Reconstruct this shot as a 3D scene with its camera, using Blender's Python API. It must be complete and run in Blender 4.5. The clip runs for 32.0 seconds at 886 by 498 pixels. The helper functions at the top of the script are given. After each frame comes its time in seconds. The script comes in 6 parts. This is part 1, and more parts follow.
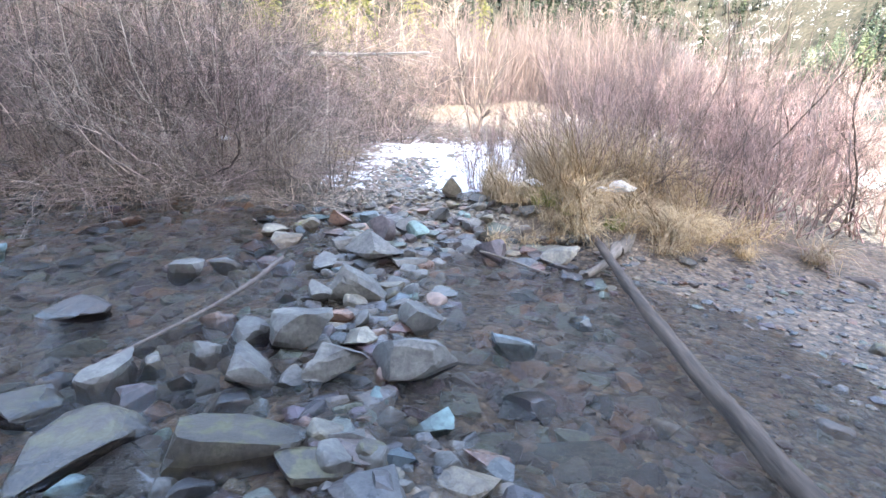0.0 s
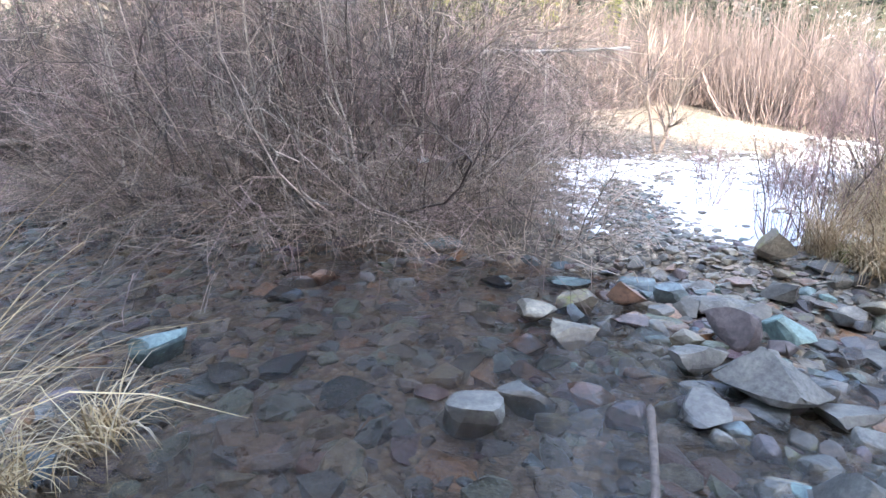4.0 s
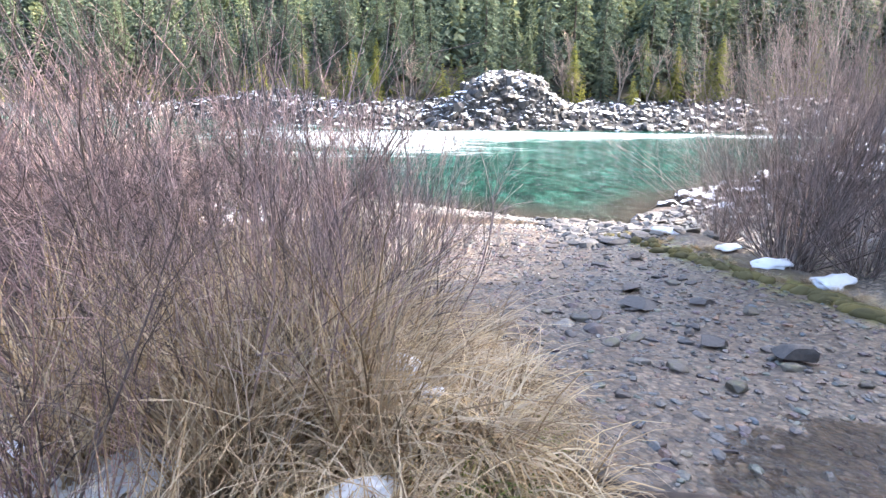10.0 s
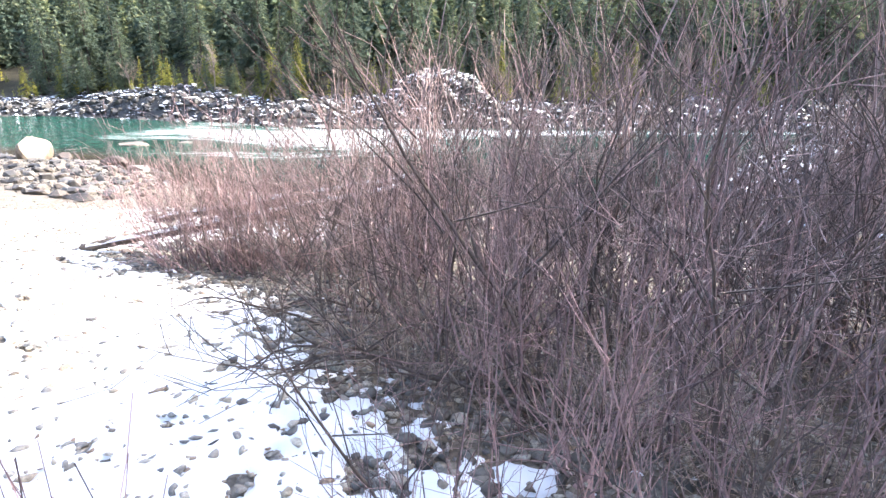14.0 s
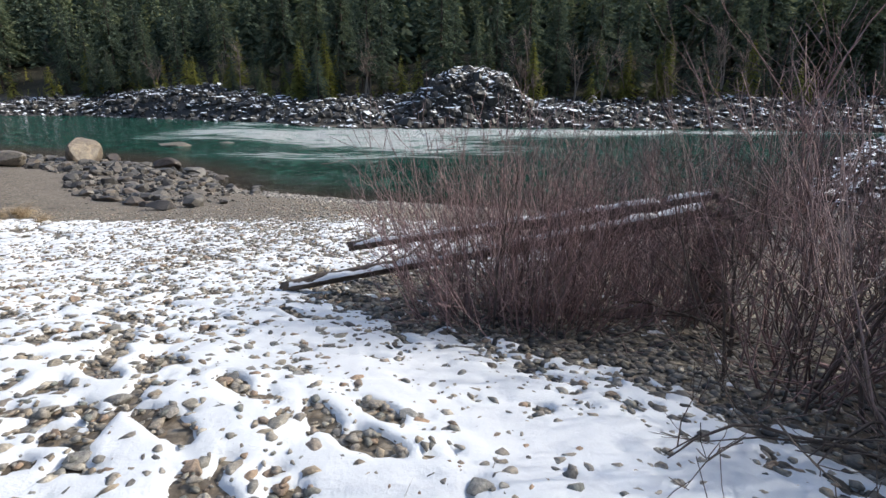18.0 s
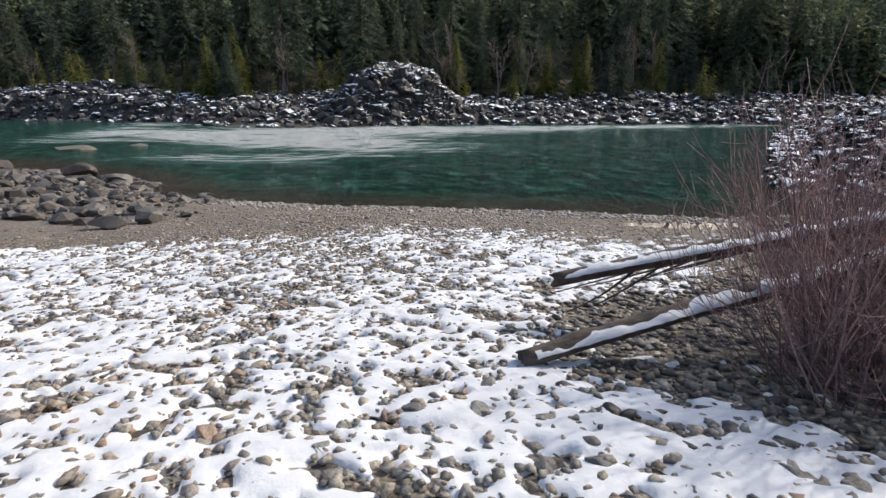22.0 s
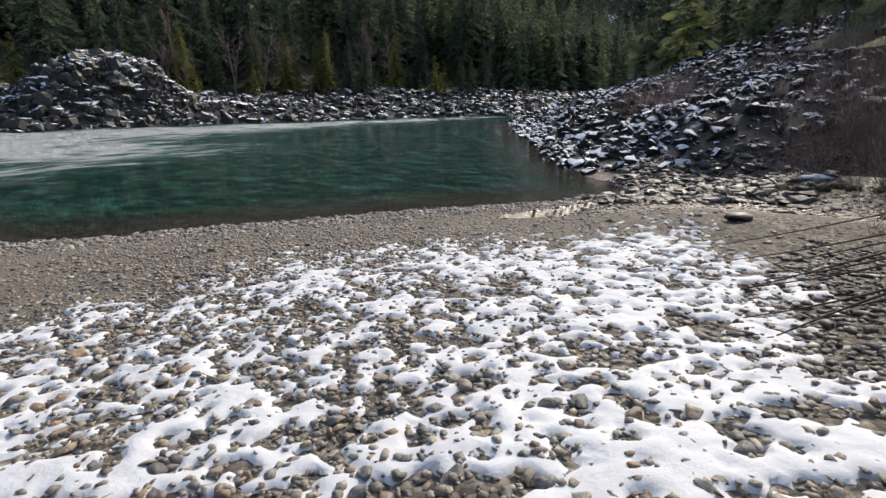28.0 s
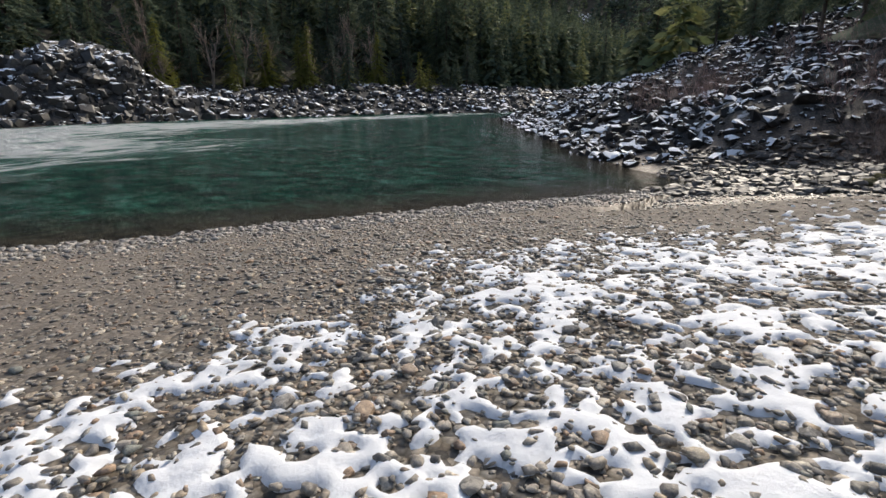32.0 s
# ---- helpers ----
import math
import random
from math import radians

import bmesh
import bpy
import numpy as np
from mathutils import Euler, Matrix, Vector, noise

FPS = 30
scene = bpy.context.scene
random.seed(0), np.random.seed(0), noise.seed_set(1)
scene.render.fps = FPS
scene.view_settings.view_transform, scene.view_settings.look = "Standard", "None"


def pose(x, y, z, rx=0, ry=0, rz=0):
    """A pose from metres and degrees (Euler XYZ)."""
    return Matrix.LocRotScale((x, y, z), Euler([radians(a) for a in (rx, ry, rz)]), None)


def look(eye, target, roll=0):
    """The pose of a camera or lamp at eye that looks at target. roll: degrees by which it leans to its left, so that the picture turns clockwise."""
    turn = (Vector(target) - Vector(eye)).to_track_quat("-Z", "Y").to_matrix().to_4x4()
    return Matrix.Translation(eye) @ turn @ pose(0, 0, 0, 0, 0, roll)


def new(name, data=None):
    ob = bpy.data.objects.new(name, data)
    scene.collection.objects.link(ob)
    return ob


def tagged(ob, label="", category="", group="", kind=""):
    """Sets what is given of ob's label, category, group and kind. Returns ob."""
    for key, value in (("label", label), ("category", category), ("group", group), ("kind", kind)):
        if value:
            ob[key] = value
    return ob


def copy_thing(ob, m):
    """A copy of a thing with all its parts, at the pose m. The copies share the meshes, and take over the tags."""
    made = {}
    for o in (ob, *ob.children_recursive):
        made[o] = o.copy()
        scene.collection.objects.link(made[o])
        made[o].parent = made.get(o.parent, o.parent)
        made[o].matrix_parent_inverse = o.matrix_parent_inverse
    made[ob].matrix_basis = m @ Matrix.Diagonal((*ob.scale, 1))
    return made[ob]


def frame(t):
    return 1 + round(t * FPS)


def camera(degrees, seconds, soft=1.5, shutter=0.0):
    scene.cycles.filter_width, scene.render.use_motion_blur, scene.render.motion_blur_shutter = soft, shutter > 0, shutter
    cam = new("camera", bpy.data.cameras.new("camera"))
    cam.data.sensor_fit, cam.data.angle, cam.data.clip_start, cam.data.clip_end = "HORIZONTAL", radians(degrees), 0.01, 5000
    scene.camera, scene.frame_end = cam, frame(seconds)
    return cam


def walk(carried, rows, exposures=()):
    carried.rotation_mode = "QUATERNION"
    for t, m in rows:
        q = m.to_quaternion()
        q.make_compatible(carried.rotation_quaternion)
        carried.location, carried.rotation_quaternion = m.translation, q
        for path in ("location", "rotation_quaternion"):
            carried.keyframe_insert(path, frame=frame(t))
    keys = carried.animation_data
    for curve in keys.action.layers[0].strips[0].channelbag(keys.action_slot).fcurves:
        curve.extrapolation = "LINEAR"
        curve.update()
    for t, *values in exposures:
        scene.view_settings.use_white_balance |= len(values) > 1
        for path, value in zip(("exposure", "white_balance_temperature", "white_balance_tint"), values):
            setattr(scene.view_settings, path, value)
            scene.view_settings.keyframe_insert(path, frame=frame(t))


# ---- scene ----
cam = camera(80.7, 32.0)
METRES, EYE, TILT, LEAN, TURN = 23.81, 1.5, 4.0, 6.0, 0.0
ROWS = [
    (0.0, 0.0, 0.0, 0.0, 2.08, -20.13, -5.69),
    (0.5, -0.0087, 0.0108, -0.0001, 3.69, -20.28, -5.69),
    (1.0, -0.0147, 0.0223, -0.0019, 7.53, -20.67, -5.31),
    (1.5, -0.0239, 0.0314, -0.0046, 12.38, -21.05, -5.0),
    (2.0, -0.0342, 0.0404, -0.0048, 14.55, -21.22, -4.81),
    (2.5, -0.0487, 0.0542, -0.0077, 14.8, -21.34, -4.79),
    (4.5, -0.0829, 0.0861, -0.008, 7.02, -20.66, -5.2),
    (5.0, -0.0796, 0.1039, -0.0071, -0.79, -20.08, -5.72),
    (5.5, -0.0768, 0.1184, -0.0074, -10.89, -18.84, -6.29),
    (6.0, -0.0747, 0.1384, -0.0101, -17.34, -18.22, -6.6),
    (6.5, -0.0718, 0.1549, -0.0099, -20.91, -17.67, -6.73),
    (7.0, -0.0617, 0.1712, -0.0084, -26.05, -17.18, -6.89),
    (7.5, -0.0565, 0.18, -0.0044, -35.43, -15.88, -7.13),
    (8.0, -0.0508, 0.1914, -0.0022, -48.98, -14.4, -6.97),
    (8.5, -0.0448, 0.202, -0.0022, -65.52, -12.4, -6.2),
    (9.0, -0.0351, 0.213, -0.0046, -75.01, -11.51, -5.51),
    (9.5, -0.0296, 0.2261, -0.0039, -82.03, -10.7, -4.76),
    (10.0, -0.0288, 0.239, -0.0023, -87.82, -10.15, -4.25),
    (10.5, -0.0236, 0.2556, -0.0044, -91.76, -9.98, -4.0),
    (11.0, -0.0188, 0.2744, -0.0042, -94.88, -9.81, -3.81),
    (11.5, -0.0187, 0.2943, -0.0062, -96.85, -9.56, -3.61),
    (12.0, -0.0198, 0.3186, -0.0045, -98.64, -9.66, -3.23),
    (12.5, -0.0171, 0.3490, -0.0061, -99.04, -9.53, -3.21),
    (13.0, -0.0099, 0.3816, -0.0091, -98.44, -9.41, -3.13),
    (13.5, 0.0038, 0.4125, -0.0128, -98.76, -9.48, -3.32),
    (14.0, 0.0183, 0.4355, -0.0154, -98.83, -9.55, -3.39),
    (14.5, 0.0318, 0.4531, -0.0165, -98.93, -9.59, -3.42),
    (15.0, 0.0465, 0.4687, -0.0167, -99.06, -9.64, -3.47),
    (15.5, 0.0594, 0.4830, -0.0165, -99.18, -9.58, -3.38),
    (17.5, 0.0821, 0.5227, -0.0147, -97.96, -9.7, -3.37),
    (18.0, 0.0939, 0.5345, -0.0165, -97.7, -9.71, -3.41),
    (18.5, 0.1052, 0.547, -0.0183, -97.34, -9.73, -3.43),
    (19.0, 0.1163, 0.5604, -0.0199, -96.85, -9.75, -3.49),
    (19.5, 0.1299, 0.5707, -0.0221, -96.11, -9.85, -3.51),
    (20.0, 0.1416, 0.5802, -0.0231, -95.91, -9.81, -3.51),
    (20.5, 0.151, 0.5903, -0.0228, -96.31, -9.76, -3.45),
    (21.0, 0.1618, 0.5993, -0.0233, -98.8, -9.68, -3.13),
    (21.5, 0.1735, 0.6084, -0.0237, -102.86, -9.54, -2.59),
    (22.0, 0.1853, 0.6172, -0.023, -107.45, -9.36, -2.02),
    (22.5, 0.1979, 0.6256, -0.023, -112.31, -9.26, -1.4),
    (23.0, 0.2099, 0.6328, -0.0237, -117.85, -9.14, -0.66),
    (23.5, 0.2228, 0.6391, -0.0234, -122.95, -9.18, -0.01),
    (24.0, 0.2336, 0.6451, -0.0226, -125.97, -9.16, 0.39),
    (24.5, 0.244, 0.648, -0.0231, -128.88, -9.23, 0.83),
    (26.5, 0.2876, 0.6549, -0.025, -135.45, -9.5, 1.68),
    (27.0, 0.2986, 0.6559, -0.0253, -135.19, -9.49, 1.73),
    (27.5, 0.3095, 0.6572, -0.0254, -135.18, -9.46, 1.73),
    (28.0, 0.3195, 0.6587, -0.0258, -135.47, -9.44, 1.79),
    (28.5, 0.3299, 0.6585, -0.0268, -135.74, -9.49, 1.87),
    (29.0, 0.3393, 0.6594, -0.0266, -136.24, -9.5, 1.93),
    (29.5, 0.3497, 0.6631, -0.0261, -137.7, -9.51, 2.06),
    (30.0, 0.3622, 0.6679, -0.0272, -138.24, -9.56, 2.05),
    (30.5, 0.3759, 0.6753, -0.028, -138.39, -9.56, 2.0),
    (31.0, 0.3893, 0.6812, -0.0283, -138.54, -9.59, 2.04),
    (31.5, 0.404, 0.6852, -0.0299, -138.59, -9.64, 2.03),
    (32.0, 0.4194, 0.6875, -0.0316, -138.66, -9.63, 2.06),
]
walk(cam, [(t, pose(0, 0, EYE, TILT, LEAN, TURN) @ pose(METRES * x, METRES * y, METRES * z, 90 + pitch, roll, yaw)) for t, x, y, z, yaw, pitch, roll in ROWS], exposures=[(0, 3.85, 6500, 9), (2, 3.75, 6500, 8), (6, 3.4, 6550, 8), (7, 3.1, 6450, 8), (7.8, 2.9, 6350, 7), (9, 3.1, 6450, 10), (11, 3.6, 6800, 15), (12.5, 3.75, 6800, 14), (14, 3.1, 6700, 11), (15.5, 2.1, 6700, 8), (17.5, 0.95, 6450, 7), (20, 0.8, 6600, 9), (24, 0.65, 6750, 10), (32, 0.6, 6900, 9)])

# ---------------------------------------------------------------- world, sun, exposure
SUN_AZ, SUN_EL = 172.0, 36.0
world = bpy.data.worlds.new("sky")
scene.world = world
world.use_nodes = True
_n, _l = world.node_tree.nodes, world.node_tree.links
_sky = _n.new("ShaderNodeTexSky")
_sky.sky_type, _sky.sun_disc = "NISHITA", False
_sky.sun_elevation, _sky.sun_rotation = radians(SUN_EL), radians(SUN_AZ)
_sky.air_density, _sky.dust_density = 1.0, 2.5
_l.new(_sky.outputs["Color"], _n["Background"].inputs["Color"])
_n["Background"].inputs["Strength"].default_value = 0.15
_az, _el = radians(SUN_AZ), radians(SUN_EL)
sun = new("sun", bpy.data.lights.new("sun", "SUN"))
sun.data.energy, sun.data.angle, sun.data.color = 2.1, radians(0.8), (1.0, 0.95, 0.87)
sun.matrix_world = look((90 * math.sin(_az), 90 * math.cos(_az), 90 * math.tan(_el)), (0, 0, 0))

# ---------------------------------------------------------------- noise and the shape of the land
WATER = -1.55
rng = np.random.default_rng(7)


def _hash(ix, iy, seed):
    n = (ix.astype(np.int64) * 374761393 + iy.astype(np.int64) * 668265263 + seed * 974711) & 0x7FFFFFFF
    n = ((n ^ (n >> 13)) * 1274126177) & 0x7FFFFFFF
    return ((n ^ (n >> 16)) & 0xFFFF) / 65535.0


def vnoise(x, y, seed=0):
    """Smooth noise, 0 to 1, one cell per unit."""
    ix, iy = np.floor(x), np.floor(y)
    fx, fy = x - ix, y - iy
    fx, fy = fx * fx * (3 - 2 * fx), fy * fy * (3 - 2 * fy)
    a, b = _hash(ix, iy, seed), _hash(ix + 1, iy, seed)
    c, d = _hash(ix, iy + 1, seed), _hash(ix + 1, iy + 1, seed)
    return (a + (b - a) * fx) * (1 - fy) + (c + (d - c) * fx) * fy


def fbm(x, y, seed=0, octaves=4):
    total, amp, norm = 0.0, 1.0, 0.0
    for k in range(octaves):
        total = total + amp * vnoise(x * 2 ** k + 17.3 * k, y * 2 ** k - 9.1 * k, seed + k)
        norm, amp = norm + amp, amp * 0.5
    return total / norm


def smooth(a, b, x):
    u = np.clip((np.asarray(x, float) - a) / (b - a), 0, 1)
    return u * u * (3 - 2 * u)


def side_distance(line, x, y):
    """Distance to a line of points, positive on its left."""
    best, sign = np.full(np.shape(x), 1e9), np.ones(np.shape(x))
    for (ax, ay), (bx, by) in zip(line[:-1], line[1:]):
        dx, dy = bx - ax, by - ay
        u = np.clip(((x - ax) * dx + (y - ay) * dy) / (dx * dx + dy * dy), 0, 1)
        px, py = x - ax - u * dx, y - ay - u * dy
        d = np.hypot(px, py)
        near = d < best
        best = np.where(near, d, best)
        sign = np.where(near, np.where(dx * (y - ay) - dy * (x - ax) >= 0, 1.0, -1.0), sign)
    return best * sign


NEAR_SHORE = [(47, -80), (40, -27), (25, -10), (19, -3), (16, -0.2), (13.6, 0.8), (14.5, 3), (16.4, 6.3), (17.9, 9.3),
              (18.8, 11.2), (19.8, 13.6), (22.2, 17.3), (26.5, 19.5), (31, 25), (36, 35), (44, 52), (52, 80), (62, 160), (70, 400)]
FAR_SHORE = [(58, -140), (52, -60), (51, -40), (59, -31), (62, -12), (61.5, 6), (63, 20), (74, 33), (90, 56), (100, 90), (104, 160), (112, 400)]


def creek_mid(x):
    return np.interp(x, [-40, -14, -8, -4, -1, 1.5, 5, 9, 14], [13, 6.6, 5.0, 4.1, 3.3, 2.7, 3.1, 4.0, 4.4])


def creek_half(x):
    return np.interp(x, [-40, -14, -8, -4, -1, 1.5, 5, 9, 14], [1.0, 1.4, 1.7, 2.4, 2.7, 2.0, 1.5, 1.5, 2.8])


def creek_bed(x):
    return np.interp(x, [-40, -14, -6, -2, -0.8, 0.3, 1.5, 4, 7, 10, 14], [1.5, 0.42, 0.14, 0.07, 0.05, -0.02, -0.1, -0.4, -0.68, -1.0, -1.55])


DAM = [(0.1, 0.6), (-0.5, 2.2), (-0.65, 4.2), (-0.4, 6.4)]


def land(x, y):
    """Height of the ground."""
    x, y = np.asarray(x, float), np.asarray(y, float)
    s = side_distance(NEAR_SHORE, x, y)
    f = -side_distance(FAR_SHORE, x, y)
    z = WATER + np.interp(s, [-40, -10, -3, 0, 2, 4.5, 8.5, 10, 12, 14, 18, 60, 200], [-3.5, -2.4, -0.7, 0, 0.27, 0.6, 1.08, 1.24, 1.55, 1.92, 2.05, 2.5, 9]) - 0.06 * np.clip(y - 13.5, 0, 5) * smooth(2, 6, s) * smooth(3, 7, x)
    z = z + 0.2 * (fbm(x * 0.22, y * 0.22, 3) - 0.5) * smooth(9, 15, s)
    south = np.minimum(WATER + 0.33 * s + 1.6 * (fbm(x * 0.16, y * 0.16, 11) - 0.45) * smooth(0.5, 6, s), 0.2 + 0.42 * np.maximum(0, -y - 2))
    ledge = fbm(x * 0.35 + 0.2 * y, y * 0.3, 13)
    south = south + 1.5 * (np.round(ledge * 9) / 9 - 0.5 + 0.35 * (ledge - 0.5)) * smooth(0.6, 4, s)
    south = np.where(s < 0, z, np.maximum(south, z - 1.0))
    z = z + (south - z) * smooth(0.2, -3.5, y)
    z = z + 0.28 * np.maximum(0, y - 62) * smooth(3, 40, s) * smooth(60, 110, y)
    z = z + 0.22 * np.maximum(0, -x - 24)
    # creek channel
    dc = np.abs(y - creek_mid(x))
    hw = creek_half(x)
    inside = 1 - smooth(hw - 0.1, hw + 0.9, dc)
    inside = np.where(x > 13.9, 0, inside)
    bed = creek_bed(x) + 0.06 * smooth(hw * 0.3, hw, dc)
    z = np.where(inside > 0, z + (bed - z) * inside, z)
    z = z + 0.09 * np.exp(-(side_distance(DAM, x, y) / 0.55) ** 2)
    z = z + 0.16 * np.exp(-(((x - 1.5) / 1.1) ** 2 + ((y - 6.0) / 0.8) ** 2)) + 0.25 * np.exp(-(((x + 4.2) / 0.7) ** 2 + ((y - 2.5) / 0.9) ** 2))
    z = z + 0.18 * np.exp(-(((x - 8.5) / 2.6) ** 2 + ((y - 1.0) / 0.7) ** 2)) + 0.28 * np.exp(-(((x - 9.9) / 1.8) ** 2 + ((y - 1.4) / 0.8) ** 2))
    z = z + 0.12 * smooth(8.8, 11, y) * smooth(1.4, 3, x) * smooth(0.5, 4, s) * smooth(40, 30, y)
    z = z + 0.28 * np.exp(-(((x - 10.0) / 2.2) ** 2 + ((y - 7.7) / 1.7) ** 2)) * smooth(0.5, 3, s)
    z = z - 0.13 * np.exp(-((x + 0.3) / 1.2) ** 2) * smooth(5.5, 6.3, y) * smooth(11.5, 9, y)
    z = z + (0.3 * smooth(12.6, 17, y) + 0.6 * smooth(15, 32, y)) * smooth(9.0, -3.0, x - 0.35 * np.maximum(0, y - 13)) * smooth(60, 40, y)
    # far bank and mountain
    far = WATER + np.interp(f, [-4, 0, 3, 9, 16, 40, 120, 400], [-1.5, 0, 1.3, 2.7, 3.6, 13, 62, 190])
    far = far + 4.4 * np.exp(-(((x - 67) / 4.5) ** 2 + ((y - 0.5) / 6.0) ** 4)) * smooth(0.5, 3.5, f)
    far = far + 1.6 * np.exp(-(((y - 42) / 14) ** 2)) * smooth(0, 5, f)
    far = far + 1.5 * (fbm(x * 0.14, y * 0.14, 21) - 0.5) * smooth(0.5, 6, f)
    z = np.where(f > -4, np.maximum(far, -6), z)
    z = z + 0.35 * np.maximum(0, y - 230)
    z = z + 0.045 * (fbm(x * 1.3, y * 1.3, 5) - 0.5) + 0.03 * (vnoise(x * 4.1, y * 4.1, 6) - 0.5)
    return z


def h(x, y):
    return float(land(np.array([x]), np.array([y]))[0])


BARE = [(1.35, 5.0), (1.4, 8.7), (2.1, 10.1), (2.7, 10.75), (3.6, 11.0), (4.6, 11.4), (5.2, 12.2), (5.6, 12.9), (6.5, 13.4), (7.5, 13.05), (8.1, 12.6), (8.3, 11.4), (9.5, 9.5), (10.5, 7.5)]


def snow_cover(x, y):
    """Share of the ground under snow."""
    s = side_distance(NEAR_SHORE, x, y)
    line = 6.2 + 3.4 * (fbm(x * 0.25, y * 0.25, 31) - 0.5) + 0.16 * np.maximum(0, y - 15)
    c = 0.58 * smooth(line - 1.0, line + 1.6, s) + 0.12 * smooth(10, 13, s)
    c = c + 0.22 * np.exp(-(((x - 4.6) / 2.2) ** 2 + ((y - 12.9) / 1.5) ** 2)) + 0.2 * smooth(5, 2, x) * smooth(9.5, 11, y) * smooth(14.5, 12.5, y)
    c = c - 0.7 * np.exp(-(((x - 6.6) / 1.0) ** 2 + ((y - 11.6) / 0.55) ** 2)) - 0.7 * np.exp(-(((x - 3.9) / 1.2) ** 2 + ((y - 9.0) / 1.4) ** 2))
    c = c * smooth(6.45, 7.2, y + 0.25 * np.maximum(0, -x)) * smooth(-2.4, -1.0, x)
    c = c - 0.75 * np.exp(-(((x + 0.8) / 0.42) ** 2)) * smooth(10.6, 9.0, y)
    c = c * (1 - 0.55 * smooth(13.6, 16.5, y) * smooth(8, 4, x)) * (1 - 0.5 * smooth(11.8, 13.5, y) * smooth(3.6, 2.2, x)) * (1 - 0.35 * smooth(9.5, 11, y) * smooth(2.5, 0.5, x)) * (1 - 0.85 * smooth(10.3, 9.2, y) * smooth(1.0, 2.0, x) * smooth(9.8, 8.6, x))
    c = c * (1 - 0.88 * smooth(12.6, 15.0, y + 0.3 * np.maximum(0, -x)) * smooth(4.6, 2.4, x)) + 0.5 * np.exp(-(((x - 0.5) / 0.9) ** 2 + ((y - 8.2) / 1.6) ** 2))
    bare = smooth(0.05, -0.5, side_distance(BARE, x, y) + 0.5 * (fbm(x * 1.7, y * 1.7, 37) - 0.5))
    return np.clip(c * (1 - 0.93 * bare), 0, 0.92)


# ---------------------------------------------------------------- node materials
def nodes(name):
    m = bpy.data.materials.new(name)
    m.use_nodes = True
    t = m.node_tree
    return m, t, t.nodes["Principled BSDF"], t.nodes["Material Output"]


def add(t, kind, **settings):
    n = t.nodes.new(kind)
    for key, value in settings.items():
        if key in n.inputs:
            n.inputs[key].default_value = value
    return n


def ramp(t, fac, stops):
    n = t.nodes.new("ShaderNodeValToRGB")
    e = n.color_ramp.elements
    while len(e) < len(stops):
        e.new(0.5)
    for k, (p, c) in enumerate(stops):
        e[k].position, e[k].color = p, (*c, 1) if len(c) == 3 else c
    t.links.new(fac, n.inputs["Fac"])
    return n.outputs["Color"]


def mixc(t, fac, a, b, how="MIX"):
    n = t.nodes.new("ShaderNodeMix")
    n.data_type, n.blend_type = "RGBA", how
    for value, k in ((fac, 0), (a, 6), (b, 7)):
        if isinstance(value, bpy.types.NodeSocket):
            t.links.new(value, n.inputs[k])
        elif k == 0:
            n.inputs[k].default_value = value
        else:
            n.inputs[k].default_value = (*value, 1)
    return n.outputs[2]


def maths(t, how, a, b=0.0, clamp=False):
    n = t.nodes.new("ShaderNodeMath")
    n.operation, n.use_clamp = how, clamp
    for k, value in enumerate((a, b)):
        if isinstance(value, bpy.types.NodeSocket):
            t.links.new(value, n.inputs[k])
        else:
            n.inputs[k].default_value = value
    return n.outputs[0]


def place(t, stretch=None, own=False):
    """World place, or with own the object's own, stretched along its axes."""
    at = t.nodes.new("ShaderNodeTexCoord").outputs["Object"] if own else t.nodes.new("ShaderNodeNewGeometry").outputs["Position"]
    if stretch:
        m = add(t, "ShaderNodeMapping", Scale=stretch)
        t.links.new(at, m.inputs["Vector"])
        at = m.outputs["Vector"]
    return at


def grain(t, at, scale, detail=5.0, rough=0.6):
    n = add(t, "ShaderNodeTexNoise", Scale=scale, Detail=detail, Roughness=rough)
    t.links.new(at, n.inputs["Vector"])
    return n.outputs["Fac"]


def relief(t, bsdf, height, strength, distance):
    b = add(t, "ShaderNodeBump", Strength=strength, Distance=distance)
    t.links.new(height, b.inputs["Height"])
    t.links.new(b.outputs["Normal"], bsdf.inputs["Normal"])


def attr(t, name):
    n = t.nodes.new("ShaderNodeAttribute")
    n.attribute_name = name
    return n.outputs["Fac"]


def fac_up(t):
    """How far a face looks up, 0 to 1."""
    sep = t.nodes.new("ShaderNodeSeparateXYZ")
    t.links.new(t.nodes.new("ShaderNodeNewGeometry").outputs["Normal"], sep.inputs[0])
    return sep.outputs["Z"]


def chance(t, island):
    if island:
        return t.nodes.new("ShaderNodeNewGeometry").outputs["Random Per Island"]
    return t.nodes.new("ShaderNodeObjectInfo").outputs["Random"]


